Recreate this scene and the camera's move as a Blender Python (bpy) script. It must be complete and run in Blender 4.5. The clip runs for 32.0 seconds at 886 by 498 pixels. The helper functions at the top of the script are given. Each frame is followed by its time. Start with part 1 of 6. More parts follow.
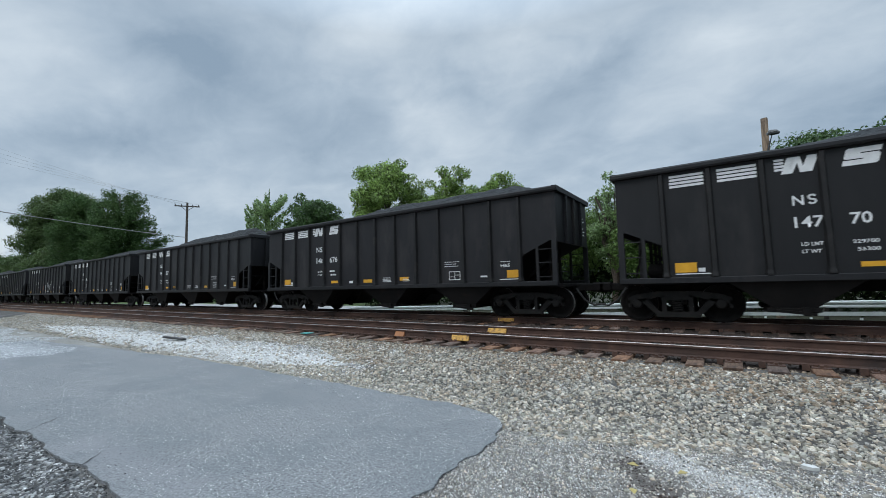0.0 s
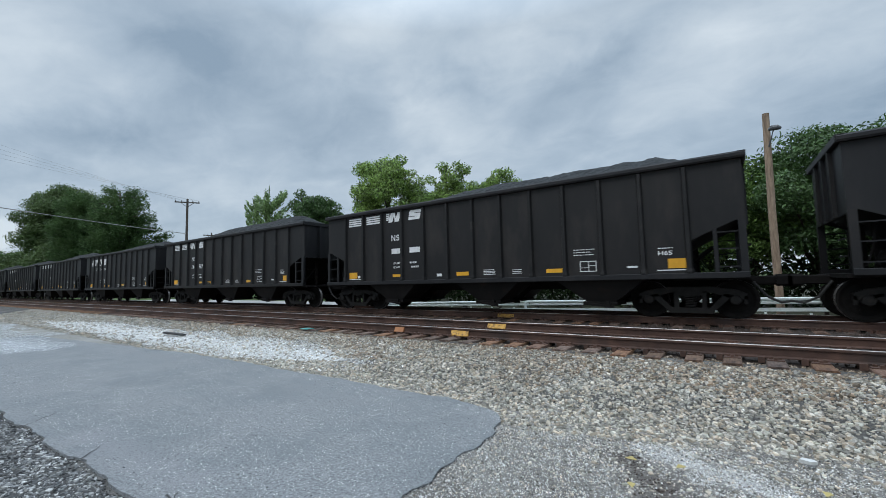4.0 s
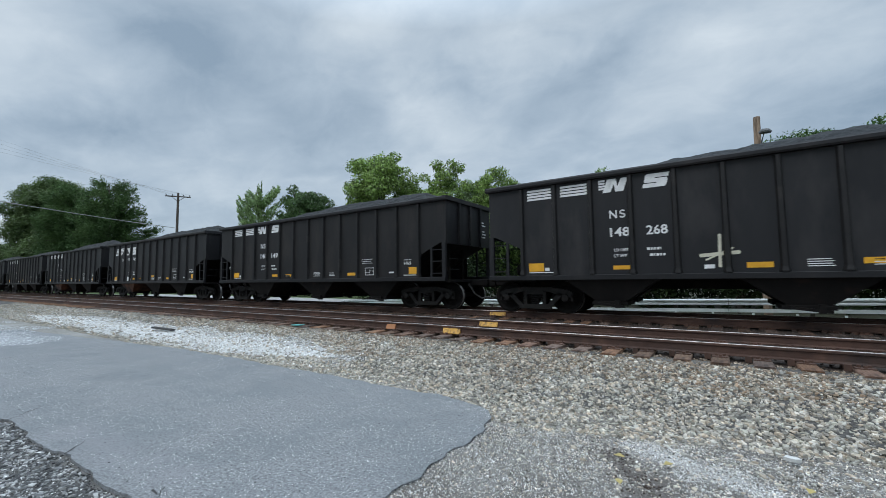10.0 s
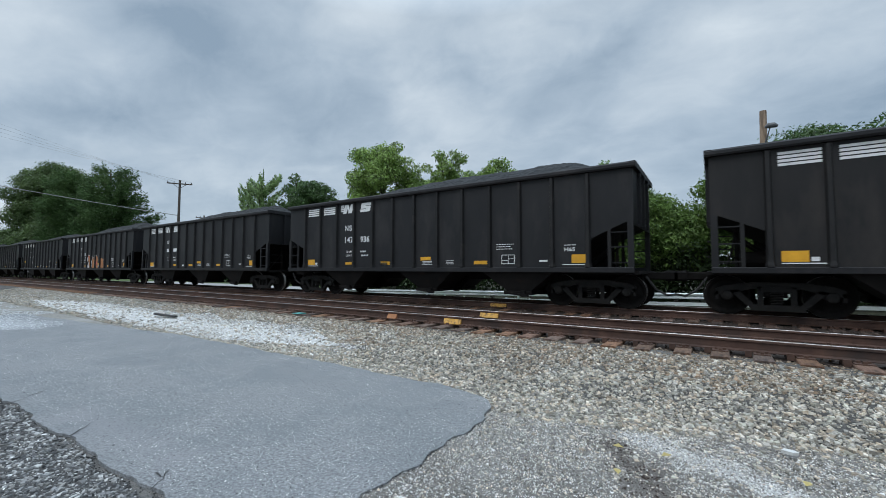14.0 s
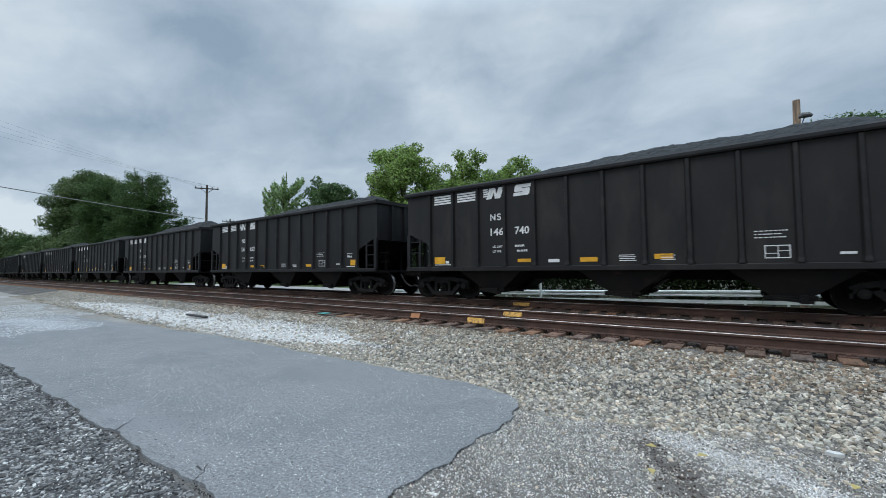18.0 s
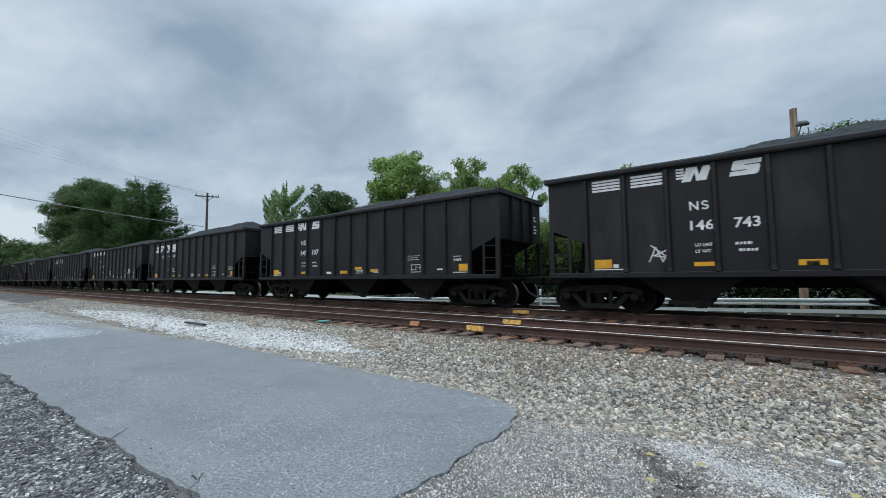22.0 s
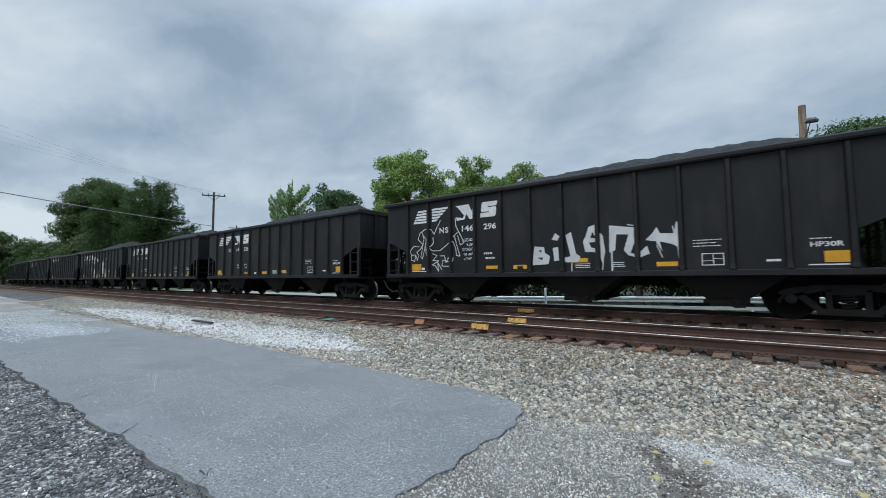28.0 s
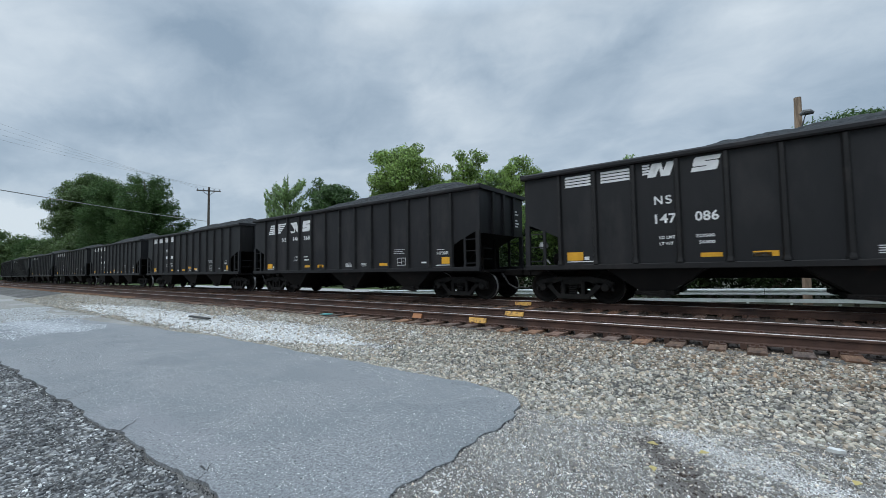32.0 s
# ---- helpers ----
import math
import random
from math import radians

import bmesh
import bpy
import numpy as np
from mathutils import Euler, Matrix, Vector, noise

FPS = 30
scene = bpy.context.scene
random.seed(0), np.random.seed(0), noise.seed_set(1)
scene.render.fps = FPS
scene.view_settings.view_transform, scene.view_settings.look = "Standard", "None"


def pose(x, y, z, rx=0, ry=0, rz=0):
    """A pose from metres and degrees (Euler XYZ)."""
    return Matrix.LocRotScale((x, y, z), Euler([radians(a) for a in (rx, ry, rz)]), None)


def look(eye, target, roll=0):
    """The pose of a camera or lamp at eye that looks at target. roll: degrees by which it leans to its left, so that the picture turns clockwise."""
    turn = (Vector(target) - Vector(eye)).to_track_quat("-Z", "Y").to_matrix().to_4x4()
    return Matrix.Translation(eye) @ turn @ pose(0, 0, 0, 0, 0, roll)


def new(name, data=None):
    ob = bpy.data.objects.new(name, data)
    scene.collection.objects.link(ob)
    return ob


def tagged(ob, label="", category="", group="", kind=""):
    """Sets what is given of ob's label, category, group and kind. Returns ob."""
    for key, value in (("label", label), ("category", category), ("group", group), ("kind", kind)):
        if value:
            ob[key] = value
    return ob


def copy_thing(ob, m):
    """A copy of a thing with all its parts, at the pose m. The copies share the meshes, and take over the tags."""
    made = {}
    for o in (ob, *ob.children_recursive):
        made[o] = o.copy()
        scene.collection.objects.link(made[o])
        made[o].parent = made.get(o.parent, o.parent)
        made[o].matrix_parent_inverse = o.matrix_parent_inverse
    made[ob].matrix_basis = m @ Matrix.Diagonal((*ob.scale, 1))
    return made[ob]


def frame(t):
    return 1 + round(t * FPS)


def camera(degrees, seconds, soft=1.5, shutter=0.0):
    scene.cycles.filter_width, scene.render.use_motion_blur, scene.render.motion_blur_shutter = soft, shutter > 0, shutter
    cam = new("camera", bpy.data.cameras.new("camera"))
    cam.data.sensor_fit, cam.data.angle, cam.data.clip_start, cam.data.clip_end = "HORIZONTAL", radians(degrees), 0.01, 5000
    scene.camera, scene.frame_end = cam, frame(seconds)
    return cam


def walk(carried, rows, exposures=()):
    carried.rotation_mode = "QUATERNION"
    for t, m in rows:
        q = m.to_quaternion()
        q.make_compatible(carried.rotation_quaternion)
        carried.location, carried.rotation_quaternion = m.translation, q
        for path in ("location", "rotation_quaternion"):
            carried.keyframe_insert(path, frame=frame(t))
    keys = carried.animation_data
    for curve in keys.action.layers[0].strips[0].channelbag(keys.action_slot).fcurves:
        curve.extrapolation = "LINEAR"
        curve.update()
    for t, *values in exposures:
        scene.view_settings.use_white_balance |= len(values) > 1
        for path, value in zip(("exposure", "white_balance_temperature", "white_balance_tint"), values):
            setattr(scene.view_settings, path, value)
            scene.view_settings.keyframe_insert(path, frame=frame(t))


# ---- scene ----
cam = camera(95.2, 32.0, soft=0.6, shutter=0.06)
PATH = [
    (0, (0.426, -7.663, 1.083), (-0.701, -6.02, 1.255), -1.4),
    (0.5, (0.42, -7.663, 1.079), (-0.702, -6.015, 1.232), -1.1),
    (1, (0.419, -7.664, 1.076), (-0.704, -6.015, 1.217), -0.8),
    (1.5, (0.422, -7.657, 1.075), (-0.704, -6.01, 1.213), -0.6),
    (2, (0.421, -7.659, 1.072), (-0.707, -6.013, 1.212), -0.5),
    (2.5, (0.427, -7.651, 1.069), (-0.702, -6.006, 1.213), -0.6),
    (3, (0.436, -7.64, 1.067), (-0.696, -5.998, 1.216), -0.9),
    (3.5, (0.43, -7.639, 1.065), (-0.703, -5.998, 1.217), -1.2),
    (5.5, (0.44, -7.643, 1.062), (-0.681, -5.995, 1.221), -1.7),
    (6, (0.432, -7.639, 1.056), (-0.688, -5.99, 1.214), -1.7),
    (6.5, (0.433, -7.642, 1.054), (-0.687, -5.993, 1.212), -1.5),
    (7, (0.434, -7.639, 1.05), (-0.689, -5.992, 1.212), -1.4),
    (7.5, (0.431, -7.646, 1.055), (-0.691, -5.999, 1.219), -1.3),
    (8, (0.43, -7.643, 1.054), (-0.689, -5.994, 1.221), -1.2),
    (8.5, (0.431, -7.643, 1.048), (-0.685, -5.992, 1.215), -1.1),
    (9, (0.434, -7.641, 1.05), (-0.677, -5.986, 1.211), -0.9),
    (9.5, (0.435, -7.638, 1.051), (-0.672, -5.979, 1.203), -0.8),
    (10, (0.432, -7.631, 1.048), (-0.67, -5.969, 1.193), -0.7),
    (10.5, (0.431, -7.637, 1.047), (-0.666, -5.97, 1.186), -0.6),
    (11, (0.438, -7.634, 1.047), (-0.655, -5.965, 1.179), -0.5),
    (11.5, (0.433, -7.637, 1.041), (-0.654, -5.963, 1.164), -0.3),
    (12, (0.433, -7.629, 1.037), (-0.651, -5.952, 1.148), -0.1),
    (12.5, (0.432, -7.629, 1.03), (-0.651, -5.951, 1.133), 0.2),
    (13, (0.425, -7.617, 1.024), (-0.664, -5.942, 1.124), 0.3),
    (13.5, (0.421, -7.627, 1.029), (-0.677, -5.959, 1.131), 0.2),
    (14, (0.417, -7.637, 1.039), (-0.692, -5.975, 1.14), 0.1),
    (14.5, (0.42, -7.636, 1.035), (-0.703, -5.985, 1.139), -0.1),
    (16.5, (0.389, -7.654, 1.031), (-0.787, -6.041, 1.138), -0.4),
    (17, (0.388, -7.651, 1.026), (-0.796, -6.042, 1.134), -0.4),
    (17.5, (0.392, -7.658, 1.022), (-0.797, -6.054, 1.128), -0.5),
    (18, (0.376, -7.683, 1.028), (-0.813, -6.078, 1.128), -0.5),
    (18.5, (0.365, -7.689, 1.019), (-0.823, -6.083, 1.116), -0.3),
    (19, (0.368, -7.686, 1.021), (-0.816, -6.077, 1.117), 0.0),
    (19.5, (0.372, -7.678, 1.019), (-0.807, -6.066, 1.119), 0.2),
    (20, (0.38, -7.681, 1.02), (-0.795, -6.066, 1.126), 0.2),
    (20.5, (0.39, -7.686, 1.023), (-0.786, -6.072, 1.137), 0.1),
    (21, (0.394, -7.682, 1.021), (-0.785, -6.071, 1.145), -0.1),
    (21.5, (0.395, -7.672, 1.02), (-0.789, -6.065, 1.152), -0.3),
    (22, (0.396, -7.674, 1.023), (-0.791, -6.071, 1.161), -0.5),
    (22.5, (0.398, -7.678, 1.024), (-0.789, -6.075, 1.166), -0.5),
    (23, (0.409, -7.677, 1.024), (-0.775, -6.072, 1.162), -0.5),
    (23.5, (0.408, -7.675, 1.013), (-0.775, -6.068, 1.145), -0.4),
    (24, (0.393, -7.671, 1.013), (-0.792, -6.064, 1.137), -0.4),
    (24.5, (0.385, -7.672, 1.014), (-0.804, -6.068, 1.133), -0.4),
    (25, (0.389, -7.68, 1.015), (-0.804, -6.079, 1.136), -0.5),
    (25.5, (0.392, -7.675, 1.016), (-0.806, -6.078, 1.14), -0.5),
    (27.5, (0.396, -7.681, 1.014), (-0.811, -6.092, 1.149), -0.5),
    (28, (0.4, -7.681, 1.016), (-0.807, -6.092, 1.148), -0.5),
    (28.5, (0.395, -7.679, 1.013), (-0.81, -6.088, 1.142), -0.4),
    (29, (0.392, -7.682, 1.014), (-0.813, -6.091, 1.137), -0.4),
    (29.5, (0.381, -7.672, 1.014), (-0.824, -6.08, 1.13), -0.4),
    (30, (0.383, -7.676, 1.008), (-0.823, -6.084, 1.119), -0.3),
    (30.5, (0.383, -7.68, 1.009), (-0.823, -6.088, 1.114), -0.4),
    (31, (0.387, -7.681, 1.007), (-0.818, -6.088, 1.111), -0.4),
    (31.5, (0.387, -7.681, 1.014), (-0.814, -6.085, 1.116), -0.7),
    (32, (0.393, -7.688, 1.02), (-0.803, -6.088, 1.122), -0.9),
]
walk(cam, [(t, look(eye, target, roll)) for t, eye, target, roll in PATH])

# ---- light: an overcast sky, brighter overhead, and a wide soft sun behind the cloud ----
SUN_EL, SUN_AZ = radians(52), radians(200)
world = bpy.data.worlds.new("overcast_sky")
scene.world = world
world.use_nodes = True
wn, wl = world.node_tree.nodes, world.node_tree.links
wn.clear()


def wnode(kind, **values):
    n = wn.new(kind)
    for k, v in values.items():
        n.inputs[k.replace("_", " ")].default_value = v
    return n


sky = wn.new("ShaderNodeTexSky")
sky.sky_type, sky.sun_disc, sky.sun_elevation, sky.sun_rotation = "NISHITA", False, SUN_EL, SUN_AZ
sky_dim = wn.new("ShaderNodeMix")
sky_dim.data_type, sky_dim.blend_type = "RGBA", "MULTIPLY"
sky_dim.inputs[0].default_value = 1.0
wl.new(sky.outputs[0], sky_dim.inputs[6])
sky_dim.inputs[7].default_value = (0.10, 0.10, 0.10, 1)
coord = wn.new("ShaderNodeTexCoord")
split = wn.new("ShaderNodeSeparateXYZ")
wl.new(coord.outputs["Generated"], split.inputs[0])
# the cloud layer lies on a flat sheet high above: divide by the height of the view
lift = wn.new("ShaderNodeMath")
lift.operation = "MAXIMUM"
wl.new(split.outputs[2], lift.inputs[0])
lift.inputs[1].default_value = 0.0
lift2 = wn.new("ShaderNodeMath")
lift2.operation = "ADD"
wl.new(lift.outputs[0], lift2.inputs[0])
lift2.inputs[1].default_value = 0.30
sheet = wn.new("ShaderNodeVectorMath")
sheet.operation = "DIVIDE"
wl.new(coord.outputs["Generated"], sheet.inputs[0])
wl.new(lift2.outputs[0], sheet.inputs[1])
turned = wn.new("ShaderNodeMapping")
turned.inputs["Rotation"].default_value = (0, 0, radians(-28))
turned.inputs["Scale"].default_value = (0.8, 1.05, 0.0)
wl.new(sheet.outputs[0], turned.inputs["Vector"])
big = wnode("ShaderNodeTexNoise", Scale=0.85, Detail=4.0, Roughness=0.52, Distortion=0.35)
small = wnode("ShaderNodeTexNoise", Scale=2.3, Detail=6.0, Roughness=0.52, Distortion=0.3)
wl.new(turned.outputs[0], big.inputs["Vector"])
wl.new(turned.outputs[0], small.inputs["Vector"])
both = wn.new("ShaderNodeMix")
both.inputs[0].default_value = 0.42
wl.new(big.outputs[0], both.inputs[2])
wl.new(small.outputs[0], both.inputs[3])
ramp = wn.new("ShaderNodeValToRGB")
els = ramp.color_ramp.elements
els[0].position, els[0].color = 0.35, (0.283, 0.38, 0.488, 1)
els[1].position, els[1].color = 0.64, (0.685, 0.775, 0.852, 1)
mid = els.new(0.48)
mid.color = (0.440, 0.542, 0.648, 1)
# the larger clouds of the day: turn and height of the view in degrees, reach both ways, slant, and how much lighter or darker
def wmath(op, a, b, c=None):
    n = wn.new("ShaderNodeMath")
    n.operation = op
    for i, v in enumerate((a, b, c)):
        if isinstance(v, (int, float)):
            n.inputs[i].default_value = v
        elif v is not None:
            wl.new(v, n.inputs[i])
    return n.outputs[0]


CLOUDS = [
    (24, 26, 10, 4.5, 12, -0.08), (31, 22, 20, 8, 7, -0.05), (17, 16, 5.5, 2.5, 12, -0.05), (39, 19, 7.5, 4, 5, -0.05),
    (15, 21, 7, 4, 16, 0.06), (11, 25, 9, 3, 20, 0.05), (45, 32, 14, 5, 2, 0.06), (53, 23, 4.5, 10, 0, 0.05),
    (61, 26, 6, 2.5, -2, -0.06), (80, 27, 11, 3.3, 21, -0.085), (70, 31, 10, 4, -8, 0.055), (96, 25, 12, 4.5, -19, 0.06),
    (103, 17, 8, 3.5, -17, -0.06), (75, 19, 10, 3, -7, -0.035), (10, 15, 8, 3.5, 15, -0.08), (3, 11, 8, 2.8, 0, -0.09), (5, 5.2, 4, 1.5, 4, 0.3)]
west = wmath("MULTIPLY", split.outputs[0], -1.0)
turn_deg = wmath("MULTIPLY", wmath("ARCTAN2", split.outputs[1], west), 180 / math.pi)
high_deg = wmath("MULTIPLY", wmath("ARCSINE", split.outputs[2], 0.0), 180 / math.pi)
dome = wn.new("ShaderNodeCombineXYZ")
wl.new(turn_deg, dome.inputs[0])
wl.new(high_deg, dome.inputs[1])
stir = wnode("ShaderNodeTexNoise", Scale=5.0, Detail=7.0, Roughness=0.6)
wl.new(coord.outputs["Generated"], stir.inputs["Vector"])
bent = wn.new("ShaderNodeVectorMath")
bent.operation = "MULTIPLY_ADD"
wl.new(stir.outputs["Color"], bent.inputs[0])
bent.inputs[1].default_value = (16, 11, 0)
wl.new(dome.outputs[0], bent.inputs[2])
wisp = wnode("ShaderNodeTexNoise", Scale=5.5, Detail=8.0, Roughness=0.58, Distortion=0.5)
wl.new(turned.outputs[0], wisp.inputs["Vector"])
shade = wmath("MULTIPLY_ADD", both.outputs[0], 0.60, 0.11)
shade = wmath("MULTIPLY_ADD", wisp.outputs[0], 0.19, shade)
for at, up, wide, tall, slant, much in CLOUDS:
    place = wn.new("ShaderNodeMapping")
    place.vector_type = "TEXTURE"
    place.inputs["Location"].default_value = (at + 8, up + 5.5, 0)
    place.inputs["Rotation"].default_value = (0, 0, radians(slant))
    place.inputs["Scale"].default_value = (wide * 1.9, tall * 1.9, 1)
    wl.new(bent.outputs[0], place.inputs["Vector"])
    puff = wn.new("ShaderNodeTexGradient")
    puff.gradient_type = "QUADRATIC_SPHERE"
    wl.new(place.outputs[0], puff.inputs[0])
    shade = wmath("MULTIPLY_ADD", puff.outputs["Fac"], much * 1.5, shade)
wl.new(shade, ramp.inputs[0])
over = wn.new("ShaderNodeMix")
over.data_type = "RGBA"
over.inputs[0].default_value = 0.9
wl.new(sky_dim.outputs[2], over.inputs[6])
wl.new(ramp.outputs[0], over.inputs[7])
# overcast skies are about three times as bright overhead as near the horizon
rise = wn.new("ShaderNodeMapRange")
rise.inputs["From Min"].default_value, rise.inputs["From Max"].default_value = 0.54, 1.0
rise.inputs["To Min"].default_value, rise.inputs["To Max"].default_value = 1.0, 4.1
wl.new(split.outputs[2], rise.inputs["Value"])
bg = wn.new("ShaderNodeBackground")
wl.new(over.outputs[2], bg.inputs["Color"])
wl.new(rise.outputs[0], bg.inputs["Strength"])
wout = wn.new("ShaderNodeOutputWorld")
wl.new(bg.outputs[0], wout.inputs[0])

sun = new("sun", bpy.data.lights.new("sun", "SUN"))
sun.data.energy, sun.data.angle, sun.data.color = 0.9, radians(40), (1.0, 0.97, 0.93)
sun.matrix_basis = look((0, 0, 0), (-math.sin(SUN_AZ) * math.cos(SUN_EL), -math.cos(SUN_AZ) * math.cos(SUN_EL), -math.sin(SUN_EL)))
scene.view_settings.exposure = 0.0


# ---- materials ----
def material(name, a, b, rough=0.7, metal=0.0, scale=4.0, detail=6.0, bump=0.0, bump_scale=40.0, spread=0.0, island=0.0, c=None, c_scale=0.6, c_at=0.6, spec=0.5, stretch=(1, 1, 1), translucent=0.0, tones=(), tone_by="island", patches=(), c_much=1.0):
    """Two colours mixed by fine noise, a third in larger patches, dusty or dirty patches along stretches of ground, a random shift per object or per island, and fine relief."""
    m = bpy.data.materials.new(name)
    m.use_nodes = True
    n, l = m.node_tree.nodes, m.node_tree.links
    bsdf = n["Principled BSDF"]
    co = n.new("ShaderNodeTexCoord")
    mp = n.new("ShaderNodeMapping")
    mp.inputs["Scale"].default_value = stretch
    l.new(co.outputs["Object"], mp.inputs[0])
    t1 = n.new("ShaderNodeTexNoise")
    t1.inputs["Scale"].default_value, t1.inputs["Detail"].default_value, t1.inputs["Roughness"].default_value = scale, detail, 0.62
    l.new(mp.outputs[0], t1.inputs["Vector"])
    r1 = n.new("ShaderNodeMapRange")
    r1.inputs["From Min"].default_value, r1.inputs["From Max"].default_value = 0.32, 0.68
    l.new(t1.outputs[0], r1.inputs["Value"])
    mix = n.new("ShaderNodeMix")
    mix.data_type = "RGBA"
    mix.inputs[6].default_value, mix.inputs[7].default_value = (*a, 1), (*b, 1)
    l.new(r1.outputs[0], mix.inputs[0])
    colour = mix.outputs[2]
    if c:
        t2 = n.new("ShaderNodeTexNoise")
        t2.inputs["Scale"].default_value, t2.inputs["Detail"].default_value, t2.inputs["Roughness"].default_value = c_scale, 7.0, 0.6
        l.new(mp.outputs[0], t2.inputs["Vector"])
        r2 = n.new("ShaderNodeMapRange")
        r2.inputs["From Min"].default_value, r2.inputs["From Max"].default_value = c_at - 0.08, c_at + 0.1
        r2.inputs["To Max"].default_value = c_much
        l.new(t2.outputs[0], r2.inputs["Value"])
        m2 = n.new("ShaderNodeMix")
        m2.data_type = "RGBA"
        m2.inputs[7].default_value = (*c, 1)
        l.new(r2.outputs[0], m2.inputs[0])
        l.new(colour, m2.inputs[6])
        colour = m2.outputs[2]
    for (ax, ay), (bx, by), width, soft, tint, much in patches:
        flat_co = n.new("ShaderNodeVectorMath")
        flat_co.operation = "MULTIPLY"
        l.new(co.outputs["Object"], flat_co.inputs[0])
        flat_co.inputs[1].default_value = (1, 1, 0)
        sub = n.new("ShaderNodeVectorMath")
        sub.operation = "SUBTRACT"
        l.new(flat_co.outputs[0], sub.inputs[0])
        sub.inputs[1].default_value = (ax, ay, 0)
        run2 = (bx - ax) ** 2 + (by - ay) ** 2
        dot = n.new("ShaderNodeVectorMath")
        dot.operation = "DOT_PRODUCT"
        l.new(sub.outputs[0], dot.inputs[0])
        dot.inputs[1].default_value = ((bx - ax) / run2, (by - ay) / run2, 0)
        hold = n.new("ShaderNodeClamp")
        l.new(dot.outputs["Value"], hold.inputs[0])
        step = n.new("ShaderNodeVectorMath")
        step.operation = "SCALE"
        step.inputs[0].default_value = (bx - ax, by - ay, 0)
        l.new(hold.outputs[0], step.inputs["Scale"])
        gap = n.new("ShaderNodeVectorMath")
        gap.operation = "DISTANCE"
        l.new(sub.outputs[0], gap.inputs[0])
        l.new(step.outputs[0], gap.inputs[1])
        rag = n.new("ShaderNodeTexNoise")
        rag.inputs["Scale"].default_value, rag.inputs["Detail"].default_value, rag.inputs["Roughness"].default_value = 0.9 / soft, 8.0, 0.68
        l.new(co.outputs["Object"], rag.inputs["Vector"])
        worn = n.new("ShaderNodeMath")
        worn.operation = "MULTIPLY_ADD"
        l.new(rag.outputs[0], worn.inputs[0])
        worn.inputs[1].default_value = soft * 3.2
        l.new(gap.outputs["Value"], worn.inputs[2])
        fade = n.new("ShaderNodeMapRange")
        fade.inputs["From Min"].default_value, fade.inputs["From Max"].default_value = width + soft * 2.3, width + soft * 1.0
        fade.inputs["To Max"].default_value = much
        l.new(worn.outputs[0], fade.inputs["Value"])
        lay = n.new("ShaderNodeMix")
        lay.data_type = "RGBA"
        lay.inputs[7].default_value = (*tint, 1)
        l.new(fade.outputs[0], lay.inputs[0])
        l.new(colour, lay.inputs[6])
        colour = lay.outputs[2]
    if tones:
        info = n.new("ShaderNodeNewGeometry" if tone_by == "island" else "ShaderNodeObjectInfo")
        pick = n.new("ShaderNodeMath")
        pick.operation = "FRACT"
        more = n.new("ShaderNodeMath")
        more.operation = "MULTIPLY"
        l.new(info.outputs["Random Per Island" if tone_by == "island" else "Random"], more.inputs[0])
        more.inputs[1].default_value = 37.0
        l.new(more.outputs[0], pick.inputs[0])
        cr = n.new("ShaderNodeValToRGB")
        cr.color_ramp.interpolation = "CONSTANT"
        while len(cr.color_ramp.elements) < len(tones):
            cr.color_ramp.elements.new(0.99)
        for i, tone in enumerate(tones):
            cr.color_ramp.elements[i].position = i / len(tones)
        for i, tone in enumerate(tones):
            cr.color_ramp.elements[i].color = (*tone, 1)
        l.new(pick.outputs[0], cr.inputs[0])
        mt = n.new("ShaderNodeVectorMath")
        mt.operation = "MULTIPLY"
        l.new(colour, mt.inputs[0])
        l.new(cr.outputs[0], mt.inputs[1])
        colour = mt.outputs[0]
    for amount, kind, out in ((spread, "ShaderNodeObjectInfo", "Random"), (island, "ShaderNodeNewGeometry", "Random Per Island")):
        if amount:
            info = n.new(kind)
            rr = n.new("ShaderNodeMapRange")
            rr.inputs["To Min"].default_value, rr.inputs["To Max"].default_value = 1 - amount, 1 + amount
            l.new(info.outputs[out], rr.inputs["Value"])
            mm = n.new("ShaderNodeVectorMath")
            mm.operation = "SCALE"
            l.new(colour, mm.inputs[0])
            l.new(rr.outputs[0], mm.inputs["Scale"])
            colour = mm.outputs[0]
    l.new(colour, bsdf.inputs["Base Color"])
    bsdf.inputs["Roughness"].default_value, bsdf.inputs["Metallic"].default_value = rough, metal
    bsdf.inputs["Specular IOR Level"].default_value = spec
    if bump:
        t3 = n.new("ShaderNodeTexNoise")
        t3.inputs["Scale"].default_value, t3.inputs["Detail"].default_value = bump_scale, 5.0
        l.new(mp.outputs[0], t3.inputs["Vector"])
        bp = n.new("ShaderNodeBump")
        bp.inputs["Strength"].default_value, bp.inputs["Distance"].default_value = bump, 0.02
        l.new(t3.outputs[0], bp.inputs["Height"])
        l.new(bp.outputs[0], bsdf.inputs["Normal"])
    if translucent:
        tr = n.new("ShaderNodeBsdfTranslucent")
        l.new(colour, tr.inputs[0])
        ms = n.new("ShaderNodeMixShader")
        ms.inputs[0].default_value = translucent
        l.new(bsdf.outputs[0], ms.inputs[1])
        l.new(tr.outputs[0], ms.inputs[2])
        l.new(ms.outputs[0], n["Material Output"].inputs[0])
    return m


